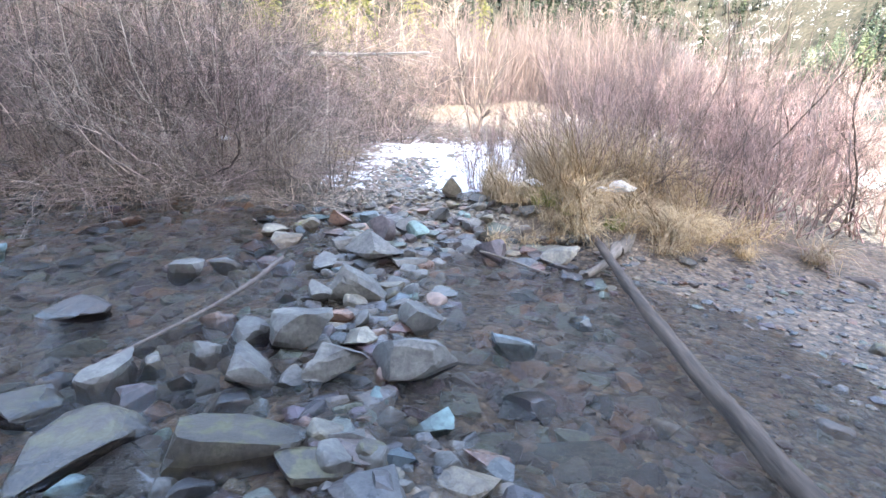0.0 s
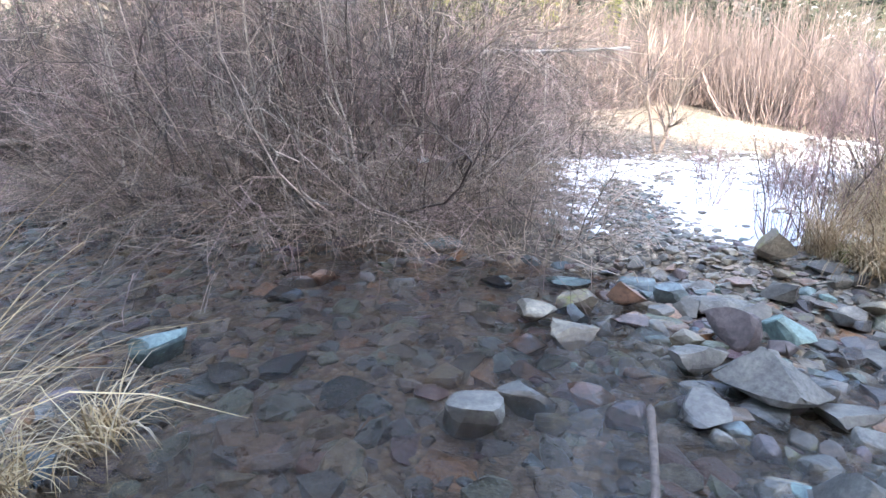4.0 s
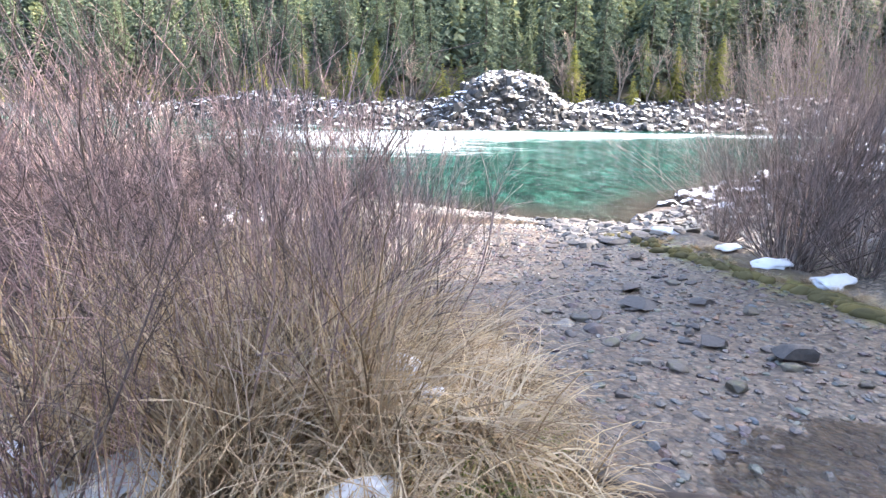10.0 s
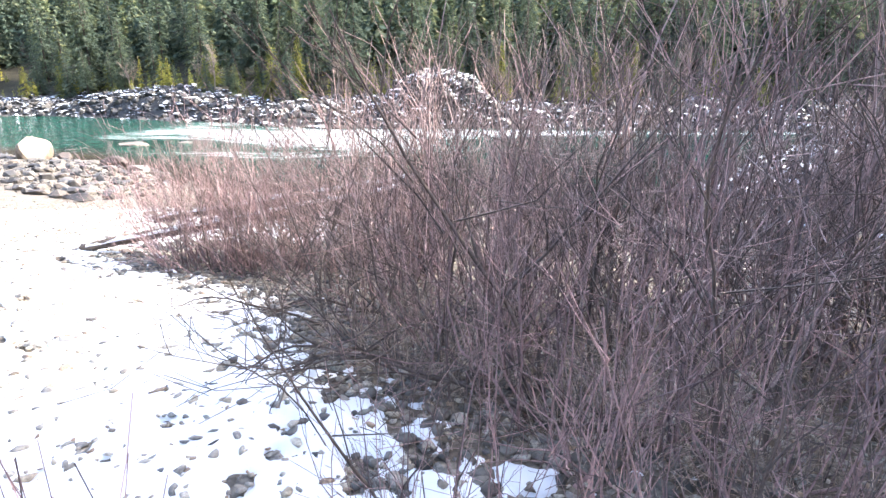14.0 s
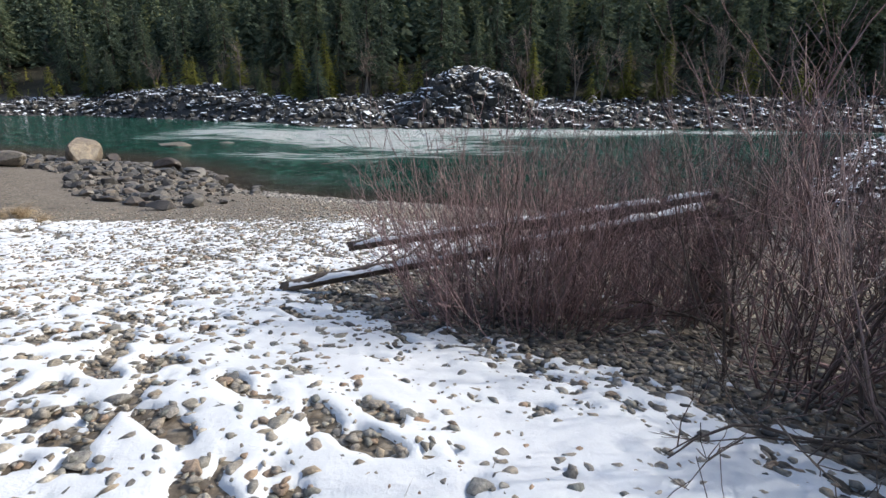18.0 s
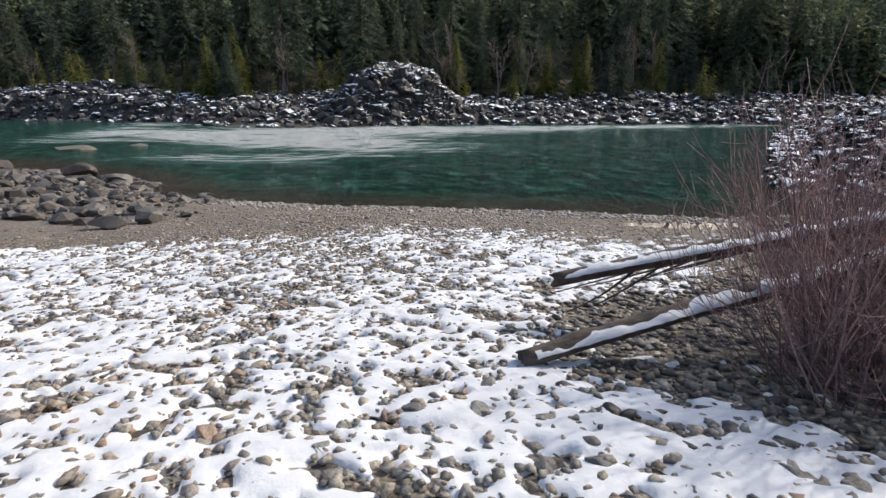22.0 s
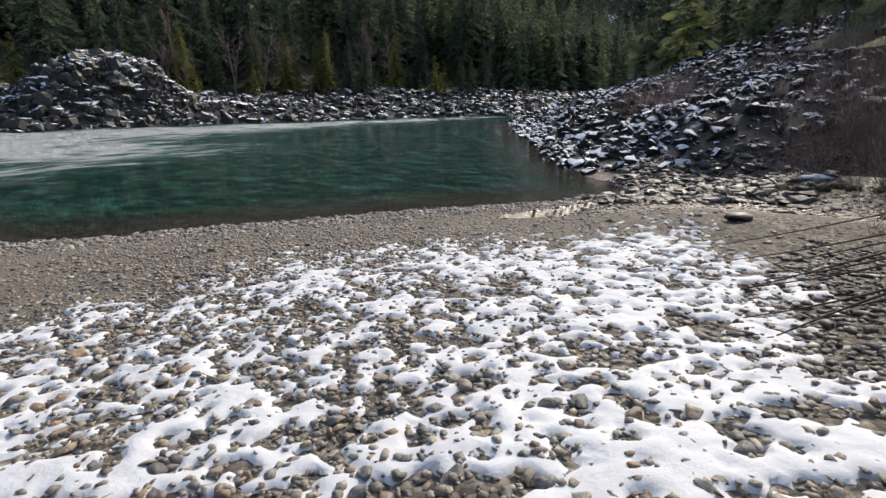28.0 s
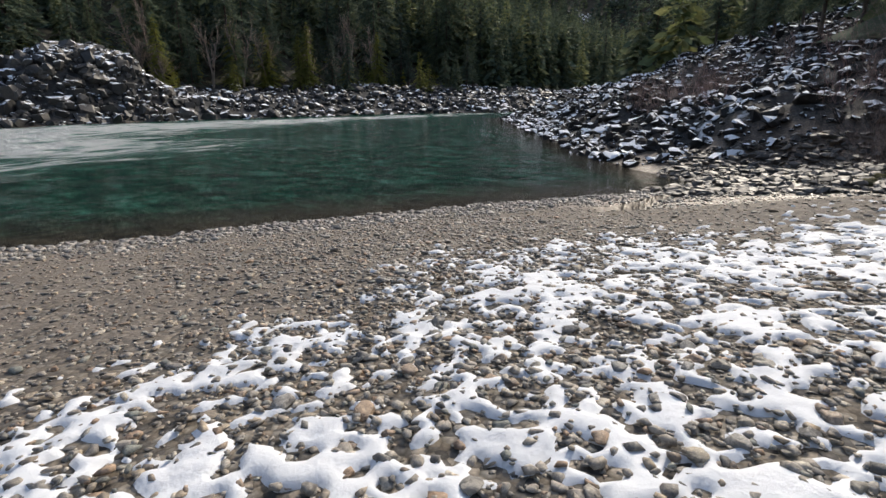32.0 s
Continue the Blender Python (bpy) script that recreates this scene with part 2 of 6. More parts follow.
def stone(name, colours, scale=9.0, rough=0.6, bump=0.5, island=False, snow=0.0, veins=0.0, moss=0.0):
    m, t, b, _ = nodes(name)
    at = place(t)
    r = chance(t, island)
    n = len(colours)
    base = ramp(t, r, [((k + 0.5) / n, c) for k, c in enumerate(colours)])
    fine, coarse = grain(t, at, scale * 3, 8, 0.75), grain(t, at, scale * 0.6, 5)
    col = mixc(t, 0.85, base, ramp(t, fine, [(0.3, (0.3, 0.29, 0.29)), (0.48, (0.82, 0.81, 0.8)), (0.72, (1.5, 1.48, 1.42))]), "MULTIPLY")
    col = mixc(t, 0.75, col, ramp(t, coarse, [(0.33, (0.42, 0.39, 0.38)), (0.68, (1.3, 1.26, 1.18))]), "MULTIPLY")
    if veins:
        v = add(t, "ShaderNodeTexVoronoi", Scale=scale * 1.2)
        v.feature = "DISTANCE_TO_EDGE"
        t.links.new(at, v.inputs["Vector"])
        col = mixc(t, ramp(t, v.outputs["Distance"], [(0.0, (veins,) * 3), (0.035, (0, 0, 0))]), col, (0.05, 0.045, 0.04))
    if moss:
        up = maths(t, "MULTIPLY", maths(t, "SUBTRACT", fac_up(t), 0.1, True), maths(t, "MULTIPLY", maths(t, "SUBTRACT", coarse, 0.5, True), 14.0, True))
        col = mixc(t, maths(t, "MULTIPLY", up, moss), col, (0.16, 0.17, 0.02))
    rg = ramp(t, coarse, [(0.3, (rough - 0.15,) * 3), (0.7, (rough + 0.12,) * 3)])
    if snow:
        up = maths(t, "ADD", fac_up(t), maths(t, "MULTIPLY", maths(t, "SUBTRACT", maths(t, "ADD", maths(t, "MULTIPLY", grain(t, at, 0.45, 4, 0.6), 0.6), maths(t, "MULTIPLY", grain(t, at, 2.6, 4, 0.65), 0.4)), 0.5), 4.0))
        lying = maths(t, "MULTIPLY", maths(t, "SUBTRACT", up, 1.0 - snow), 9.0, True)
        col = mixc(t, lying, col, (0.8, 0.82, 0.85))
        rg = mixc(t, lying, rg, (0.85, 0.85, 0.85))
    wet = attr(t, "wet")
    col = mixc(t, wet, col, mixc(t, 1.0, col, (0.42, 0.38, 0.36), "MULTIPLY"))
    rg = mixc(t, wet, rg, (0.16, 0.16, 0.16))
    t.links.new(col, b.inputs["Base Color"])
    t.links.new(rg, b.inputs["Roughness"])
    relief(t, b, maths(t, "ADD", maths(t, "MULTIPLY", fine, 0.35), coarse), bump, 0.02)
    return m


def bark(name, dark, light, scale=14.0, rough=0.85, along=(1, 1, 0.15), vary=0.35, island=True, bump=0.6):
    m, t, b, _ = nodes(name)
    at = place(t, along, own=True)
    n1, n2 = grain(t, at, scale, 6, 0.65), grain(t, at, scale * 0.2, 3)
    col = ramp(t, n1, [(0.28, dark), (0.72, light)])
    col = mixc(t, 0.5, col, ramp(t, n2, [(0.3, (0.7, 0.7, 0.7)), (0.7, (1.2, 1.2, 1.2))]), "MULTIPLY")
    if vary:
        col = mixc(t, 1.0, col, ramp(t, chance(t, island), [(0.0, (1 - vary,) * 3), (0.5, (1, 0.97, 0.96)), (1.0, (1 + vary, 1 + vary * 0.8, 1 + vary * 0.7))]), "MULTIPLY")
    t.links.new(col, b.inputs["Base Color"])
    b.inputs["Roughness"].default_value = rough
    relief(t, b, n1, bump, 0.01)
    return m


def leafy(name, colours, rough=0.7, island=True, through_light=0.0):
    m, t, b, out = nodes(name)
    n = len(colours)
    col = ramp(t, chance(t, island), [((k + 0.5) / n, c) for k, c in enumerate(colours)])
    tree = t.nodes.new("ShaderNodeObjectInfo").outputs["Random"]
    col = mixc(t, 0.8, col, ramp(t, tree, [(0.0, (0.7, 0.72, 0.76)), (0.6, (1, 1, 0.97)), (1.0, (1.3, 1.22, 0.95))]), "MULTIPLY")
    col = mixc(t, 1.0, col, ramp(t, maths(t, "MULTIPLY", maths(t, "ADD", attr(t, "tint"), 1.0), 0.5), [(0.0, (0.5, 0.55, 0.6)), (0.5, (1, 1, 1)), (1.0, (1.55, 1.4, 1.05))]), "MULTIPLY")
    col = mixc(t, 0.6, col, ramp(t, grain(t, place(t), 2.5, 4), [(0.3, (0.6, 0.6, 0.6)), (0.7, (1.25, 1.25, 1.25))]), "MULTIPLY")
    t.links.new(col, b.inputs["Base Color"])
    b.inputs["Roughness"].default_value = rough
    b.inputs["Specular IOR Level"].default_value = 0.12
    if through_light:
        tr = t.nodes.new("ShaderNodeBsdfTranslucent")
        t.links.new(col, tr.inputs["Color"])
        mx = add(t, "ShaderNodeMixShader", Fac=through_light)
        t.links.new(b.outputs[0], mx.inputs[1])
        t.links.new(tr.outputs[0], mx.inputs[2])
        t.links.new(mx.outputs[0], out.inputs["Surface"])
    return m


def ground_material():
    m, t, b, _ = nodes("gravel_ground")
    at = place(t)
    v = add(t, "ShaderNodeTexVoronoi", Scale=22.0)
    v2 = add(t, "ShaderNodeTexVoronoi", Scale=60.0)
    for n in (v, v2):
        t.links.new(at, n.inputs["Vector"])
    tone = t.nodes.new("ShaderNodeSeparateColor")
    t.links.new(v.outputs["Color"], tone.inputs[0])
    col = ramp(t, tone.outputs[0], [(0.0, (0.08, 0.076, 0.072)), (0.35, (0.17, 0.16, 0.148)), (0.6, (0.24, 0.205, 0.165)), (0.8, (0.31, 0.29, 0.255)), (1.0, (0.38, 0.33, 0.27))])
    gap = ramp(t, v.outputs["Distance"], [(0.2, (1, 1, 1)), (0.75, (0.35, 0.33, 0.3))])
    col = mixc(t, 0.7, col, gap, "MULTIPLY")
    col = mixc(t, 0.5, col, ramp(t, v2.outputs["Distance"], [(0.2, (1.2, 1.2, 1.2)), (0.8, (0.5, 0.48, 0.45))]), "MULTIPLY")
    col = mixc(t, 0.55, col, ramp(t, grain(t, at, 1.1, 6), [(0.3, (0.6, 0.56, 0.52)), (0.7, (1.3, 1.26, 1.2))]), "MULTIPLY")
    # sand strip, leaf litter, forest floor and rock, each where the plan has it
    fine = grain(t, at, 90, 5, 0.7)
    col = mixc(t, maths(t, "MULTIPLY", attr(t, "sand"), ramp(t, grain(t, at, 2.3, 5), [(0.3, (0.2,) * 3), (0.65, (0.9,) * 3)])), col, ramp(t, fine, [(0.3, (0.12, 0.1, 0.083)), (0.7, (0.25, 0.217, 0.183))]))
    col = mixc(t, maths(t, "MULTIPLY", attr(t, "litter"), ramp(t, grain(t, at, 3.0, 6), [(0.25, (0.35,) * 3), (0.6, (1,) * 3)])), col, ramp(t, grain(t, at, 45, 6, 0.75), [(0.3, (0.045, 0.033, 0.024)), (0.7, (0.2, 0.15, 0.105))]))
    rock = ramp(t, grain(t, at, 1.6, 9, 0.75), [(0.35, (0.02, 0.02, 0.021)), (0.52, (0.05, 0.049, 0.048)), (0.7, (0.11, 0.105, 0.1))])
    col = mixc(t, attr(t, "rocky"), col, rock)
    floor = mixc(t, 0.8, ramp(t, grain(t, at, 0.7, 9, 0.75), [(0.32, (0.012, 0.014, 0.009)), (0.66, (0.07, 0.06, 0.042))]), ramp(t, grain(t, at, 0.12, 7, 0.7), [(0.35, (0.45, 0.5, 0.45)), (0.65, (1.3, 1.25, 1.2))]), "MULTIPLY")
    col = mixc(t, attr(t, "forest"), col, floor)
    wet = attr(t, "wet")
    col = mixc(t, wet, col, mixc(t, 1.0, col, (0.72, 0.61, 0.53), "MULTIPLY"))
    mossy = maths(t, "MULTIPLY", attr(t, "moss"), maths(t, "MULTIPLY", maths(t, "SUBTRACT", grain(t, at, 4.0, 6), 0.44, True), 9.0, True))
    col = mixc(t, mossy, col, ramp(t, fine, [(0.3, (0.07, 0.075, 0.015)), (0.7, (0.24, 0.22, 0.05))]))
    snow = maths(t, "MULTIPLY", maths(t, "SUBTRACT", maths(t, "ADD", attr(t, "snow"), maths(t, "MULTIPLY", maths(t, "SUBTRACT", maths(t, "ADD", maths(t, "MULTIPLY", grain(t, at, 0.8, 7, 0.65), 0.5), maths(t, "MULTIPLY", grain(t, at, 0.09, 6, 0.7), 0.5)), 0.5), 2.4)), 0.5), 7.0, True)
    snow = maths(t, "MULTIPLY", snow, maths(t, "MULTIPLY", attr(t, "snow"), 5.0, True))
    col = mixc(t, snow, col, (0.82, 0.84, 0.87))
    t.links.new(col, b.inputs["Base Color"])
    rg = mixc(t, wet, (0.85, 0.85, 0.85), ramp(t, grain(t, at, 6, 5), [(0.35, (0.3,) * 3), (0.7, (0.65,) * 3)]))
    t.links.new(mixc(t, snow, rg, (0.9, 0.9, 0.9)), b.inputs["Roughness"])
    t.links.new(mixc(t, wet, (0.15,) * 3, (0.32,) * 3), b.inputs["Specular IOR Level"])
    hgt = maths(t, "SUBTRACT", maths(t, "MULTIPLY", fine, 0.3), v.outputs["Distance"])
    relief(t, b, hgt, 0.55, 0.02)
    return m


def snow_material():
    m, t, b, _ = nodes("old_snow")
    at = place(t)
    n1, n2 = grain(t, at, 30, 6, 0.7), grain(t, at, 2.5, 5)
    t.links.new(ramp(t, n2, [(0.3, (0.6, 0.615, 0.64)), (0.7, (0.73, 0.74, 0.755))]), b.inputs["Base Color"])
    b.inputs["Roughness"].default_value = 0.75
    b.inputs["Subsurface Weight"].default_value = 0.0
    relief(t, b, maths(t, "ADD", n1, n2), 0.35, 0.02)
    return m


def creek_water_material():
    m, t, b, out = nodes("creek_water")
    t.nodes.remove(b)
    at = place(t, (1, 1, 1))
    bump = add(t, "ShaderNodeBump", Strength=1.0, Distance=0.11)
    ripple = maths(t, "ADD", grain(t, place(t, (0.8, 1.6, 1)), 8, 4, 0.55), maths(t, "MULTIPLY", grain(t, place(t, (0.7, 1.5, 1)), 26, 3), 0.55))
    t.links.new(ripple, bump.inputs["Height"])
    clear = add(t, "ShaderNodeBsdfTransparent", Color=(0.98, 0.91, 0.82, 1))
    gloss = add(t, "ShaderNodeBsdfGlossy", Color=(0.95, 0.97, 1, 1), Roughness=0.03)
    t.links.new(bump.outputs["Normal"], gloss.inputs["Normal"])
    fr = add(t, "ShaderNodeFresnel", IOR=1.42)
    t.links.new(bump.outputs["Normal"], fr.inputs["Normal"])
    mx = t.nodes.new("ShaderNodeMixShader")
    t.links.new(fr.outputs[0], mx.inputs[0])
    t.links.new(clear.outputs[0], mx.inputs[1])
    t.links.new(gloss.outputs[0], mx.inputs[2])
    t.links.new(mx.outputs[0], out.inputs["Surface"])
    return m


def river_material():
    m, t, b, out = nodes("river_water")
    at = place(t)
    long = place(t, (0.55, 0.75, 1))
    waves = maths(t, "ADD", maths(t, "MULTIPLY", grain(t, place(t, (0.45, 0.75, 1)), 1.0, 5, 0.6), 1.3), grain(t, place(t, (1.5, 0.6, 1)), 2.4, 6, 0.68))
    # Ripple glints and dark troughs are painted into the deep-water colour.
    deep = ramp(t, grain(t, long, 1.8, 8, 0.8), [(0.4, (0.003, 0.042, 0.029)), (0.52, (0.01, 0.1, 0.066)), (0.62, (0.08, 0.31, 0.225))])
    foam = attr(t, "foam")
    streak = grain(t, place(t, (1.1, 0.22, 1)), 1.3, 9, 0.72)
    froth = maths(t, "MULTIPLY", maths(t, "SUBTRACT", maths(t, "ADD", maths(t, "MULTIPLY", foam, 1.0), maths(t, "MULTIPLY", maths(t, "SUBTRACT", streak, 0.5), 5.0)), 0.42), 2.6, True)
    froth = maths(t, "MULTIPLY", froth, maths(t, "MULTIPLY", foam, 4.0, True))
    bottom = ramp(t, grain(t, at, 5, 7, 0.7), [(0.3, (0.05, 0.042, 0.03)), (0.7, (0.16, 0.13, 0.095))])
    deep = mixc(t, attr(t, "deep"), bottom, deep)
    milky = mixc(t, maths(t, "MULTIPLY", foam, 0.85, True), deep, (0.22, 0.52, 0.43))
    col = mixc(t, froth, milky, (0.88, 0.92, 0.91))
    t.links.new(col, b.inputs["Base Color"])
    t.links.new(mixc(t, froth, (0.1, 0.1, 0.1), (0.7, 0.7, 0.7)), b.inputs["Roughness"])
    b.inputs["IOR"].default_value = 1.33
    relief(t, b, maths(t, "ADD", waves, maths(t, "MULTIPLY", froth, 0.3)), 1.0, 2.2)
    return m


GROUND, SNOW, CREEK, RIVER = ground_material(), snow_material(), creek_water_material(), river_material()
ROCKS = {
    "grey": stone("grey_stone", [(0.1, 0.098, 0.093), (0.185, 0.178, 0.165), (0.135, 0.13, 0.12)], veins=0.0, bump=0.8),
    "blue": stone("blue_green_stone", [(0.135, 0.195, 0.203), (0.165, 0.24, 0.23), (0.13, 0.165, 0.183)], veins=0.0),
    "purple": stone("purple_stone", [(0.1, 0.08, 0.088), (0.13, 0.105, 0.112), (0.095, 0.08, 0.084)]),
    "pink": stone("pink_stone", [(0.25, 0.175, 0.14), (0.23, 0.165, 0.135), (0.21, 0.13, 0.095)]),
    "tan": stone("tan_stone", [(0.2, 0.18, 0.145), (0.26, 0.235, 0.19), (0.17, 0.155, 0.125)], veins=0.3),
    "mossy": stone("mossy_stone", [(0.17, 0.15, 0.115), (0.23, 0.2, 0.155)], moss=1.0, veins=0.4),
    "slab": stone("mottled_slab", [(0.075, 0.066, 0.054), (0.115, 0.1, 0.082)], scale=16, veins=0.35, moss=0.2),
    "dark": stone("dark_wet_stone", [(0.04, 0.038, 0.04), (0.06, 0.055, 0.054), (0.08, 0.064, 0.055)], rough=0.6),
}
PEBBLE = stone("river_pebbles", [(0.15, 0.146, 0.14), (0.33, 0.31, 0.28), (0.42, 0.35, 0.26), (0.22, 0.215, 0.205), (0.52, 0.48, 0.41), (0.28, 0.26, 0.235), (0.36, 0.25, 0.17), (0.2, 0.22, 0.205), (0.38, 0.35, 0.31)], scale=30, island=True)
PEBBLE_ONE = stone("river_pebble", [(0.15, 0.15, 0.15), (0.29, 0.28, 0.26), (0.4, 0.35, 0.27), (0.22, 0.225, 0.22), (0.35, 0.34, 0.32), (0.38, 0.28, 0.2)], scale=30)
WETSTONES = stone("wet_creek_stones", [(0.04, 0.034, 0.038), (0.13, 0.115, 0.105), (0.065, 0.09, 0.11), (0.2, 0.11, 0.058), (0.085, 0.06, 0.08), (0.18, 0.15, 0.105), (0.075, 0.07, 0.075), (0.11, 0.125, 0.1)], scale=16, rough=0.35, island=True)
DRYSTONES = stone("dry_bank_stones", [(0.14, 0.135, 0.128), (0.25, 0.238, 0.21), (0.15, 0.175, 0.172), (0.3, 0.265, 0.21), (0.17, 0.145, 0.145), (0.26, 0.2, 0.155), (0.2, 0.196, 0.19)], scale=16, island=True)
RIPRAP = stone("snowy_bank_rock", [(0.022, 0.022, 0.023), (0.052, 0.05, 0.049), (0.1, 0.092, 0.085), (0.038, 0.037, 0.037)], scale=3.0, island=True, snow=0.14)
BAR = stone("bar_cobble_rock", [(0.05, 0.048, 0.046), (0.12, 0.113, 0.106), (0.2, 0.184, 0.165), (0.085, 0.081, 0.077), (0.15, 0.128, 0.11)], scale=7.0, island=True)
CLIFF = stone("shelving_rock", [(0.015, 0.015, 0.016), (0.032, 0.031, 0.03), (0.052, 0.045, 0.04)], scale=2.6, rough=0.85, island=True, snow=0.32)
BOULDER = stone("pale_boulder", [(0.2, 0.18, 0.15), (0.24, 0.2, 0.155), (0.15, 0.14, 0.13)], scale=2.5, veins=0.3)
WILLOW = bark("willow_bark", (0.15, 0.11, 0.102), (0.44, 0.336, 0.318), 30, vary=0.75)
WILLOW_RED = bark("red_willow_bark", (0.155, 0.101, 0.097), (0.42, 0.292, 0.28), 30, vary=0.75)
WILLOW_FAR = bark("far_willow_bark", (0.078, 0.06, 0.056), (0.2, 0.158, 0.147), 30, vary=0.6)
WILLOW_GREY = bark("grey_willow_bark", (0.14, 0.112, 0.104), (0.36, 0.3, 0.28), 30, vary=0.6)
CANES = bark("pale_dead_canes", (0.3, 0.26, 0.21), (0.6, 0.53, 0.45), 30, vary=0.5)
WILLOW_PURPLE = bark("purple_willow_bark", (0.155, 0.098, 0.098), (0.4, 0.285, 0.28), 30, vary=0.6)
WILLOW_TAN = bark("tan_twig_bark", (0.155, 0.124, 0.102), (0.46, 0.385, 0.32), 30, vary=0.8)
GREYBARK = bark("grey_weathered_wood", (0.055, 0.043, 0.034), (0.24, 0.2, 0.165), 26, vary=0.0, along=(0.12, 1, 1))
BROWNBARK = bark("brown_wet_bark", (0.022, 0.016, 0.012), (0.15, 0.115, 0.09), 34, vary=0.0, along=(0.3, 1, 1), bump=1.0)
CONBARK = bark("conifer_bark", (0.045, 0.035, 0.028), (0.14, 0.11, 0.09), 8, vary=0.0)
STRAW = leafy("dead_grass", [(0.22, 0.15, 0.088), (0.52, 0.39, 0.25), (0.38, 0.275, 0.17), (0.64, 0.52, 0.36)], 0.65, True, 0.25)
GREENGRASS = leafy("spring_grass", [(0.1, 0.14, 0.03), (0.2, 0.22, 0.06), (0.3, 0.27, 0.11)], 0.6, True, 0.3)
NEEDLE = leafy("conifer_needles", [(0.08, 0.118, 0.094), (0.128, 0.165, 0.12), (0.172, 0.2, 0.138)], 0.8, True, 0.25)
# Same needles, with the dim cool look of distance put into the colour.
NEEDLE_FAR = leafy("distance_dulled_needles", [(0.022, 0.034, 0.026), (0.035, 0.049, 0.037), (0.05, 0.063, 0.046)], 0.8, True)
NEEDLE_YEL = leafy("young_conifer_needles", [(0.17, 0.19, 0.05), (0.25, 0.26, 0.075), (0.31, 0.31, 0.1)], 0.65, True, 0.4)

# ---------------------------------------------------------------- mesh helpers
def mesh_of(name, verts, faces, material, soft=False):
    me = bpy.data.meshes.new(name)
    verts = np.asarray(verts, dtype=np.float32).reshape(-1, 3)
    if isinstance(faces, np.ndarray):
        k = faces.shape[1]
        me.vertices.add(len(verts))
        me.vertices.foreach_set("co", verts.ravel())
        me.loops.add(faces.size)
        me.loops.foreach_set("vertex_index", faces.astype(np.int32).ravel())
        me.polygons.add(len(faces))
        me.polygons.foreach_set("loop_start", np.arange(0, faces.size, k, dtype=np.int32))
        me.update(calc_edges=True)
    else:
        me.from_pydata(verts.tolist(), [], faces)
        me.update()
    me.polygons.foreach_set("use_smooth", np.full(len(me.polygons), bool(soft)))
    me.materials.append(material)
    return me


def piece(name, me, parent=None, label="", at=None):
    ob = new(name, me)
    if parent is not None:
        ob.parent = parent
    if at is not None:
        ob.matrix_basis = at
    if label:
        tagged(ob, label)
    return ob


def thing(name, label, category, group="", kind="", at=None, me=None):
    ob = new(name, me)
    if at is not None:
        ob.matrix_basis = at
    return tagged(ob, label, category, group, kind)


def values(me, name, data):
    me.attributes.new(name, "FLOAT", "POINT").data.foreach_set("value", np.asarray(data, dtype=np.float32).ravel())


def sheet(xs, ys):
    gx, gy = np.meshgrid(xs, ys)
    nx, ny = len(xs), len(ys)
    i = np.arange(nx * ny).reshape(ny, nx)
    faces = np.stack([i[:-1, :-1], i[:-1, 1:], i[1:, 1:], i[1:, :-1]], -1).reshape(-1, 4)
    return gx.ravel(), gy.ravel(), faces


def trimmed(verts, faces, keep):
    """The faces kept, and the vertices that they use."""
    faces = faces[keep]
    used = np.unique(faces)
    back = np.full(len(verts), -1)
    back[used] = np.arange(len(used))
    return verts[used], back[faces], used


def tubes(P, R, k=3):
    """Tapered tubes along the lines P (count, points, 3) with the radii R (count, points)."""
    S, n, _ = P.shape
    d = np.gradient(P, axis=1)
    d /= np.linalg.norm(d, axis=2, keepdims=True) + 1e-9
    ref = np.where(np.abs(d[:, :1, 2:3]) > 0.9, np.array([[[1.0, 0, 0]]]), np.array([[[0, 0, 1.0]]]))
    u = np.cross(d, np.broadcast_to(ref, d.shape))
    u /= np.linalg.norm(u, axis=2, keepdims=True) + 1e-9
    w = np.cross(d, u)
    a = np.arange(k) * 2 * np.pi / k
    ring = u[:, :, None, :] * np.cos(a)[None, None, :, None] + w[:, :, None, :] * np.sin(a)[None, None, :, None]
    V = (P[:, :, None, :] + ring * R[:, :, None, None]).reshape(-1, 3)
    idx = np.arange(S * n * k).reshape(S, n, k)
    nxt = np.roll(idx, -1, axis=2)
    F = np.stack([idx[:, :-1], nxt[:, :-1], nxt[:, 1:], idx[:, 1:]], -1).reshape(-1, 4)
    return V, F


def joined(parts):
    vs, fs, at = [], [], 0
    for v, f in parts:
        vs.append(v)
        fs.append(f + at)
        at += len(v)
    return np.concatenate(vs), np.concatenate(fs)


def ball(level):
    bm = bmesh.new()
    bmesh.ops.create_icosphere(bm, subdivisions=level, radius=1.0)
    v = np.array([p.co[:] for p in bm.verts])
    f = np.array([[q.index for q in p.verts] for p in bm.faces])
    bm.free()
    return v, f


BALL1, BALL2, BALL3 = ball(1), ball(2), ball(3)


def turns(yaw, tip=None, lean=None):
    c, s = np.cos(yaw), np.sin(yaw)
    m = np.zeros((len(yaw), 3, 3))
    m[:, 0, 0], m[:, 0, 1], m[:, 1, 0], m[:, 1, 1], m[:, 2, 2] = c, -s, s, c, 1
    if tip is not None:
        c, s = np.cos(tip), np.sin(tip)
        q = np.zeros_like(m)
        q[:, 0, 0], q[:, 1, 1], q[:, 1, 2], q[:, 2, 1], q[:, 2, 2] = 1, c, -s, s, c
        m = m @ q
    return m


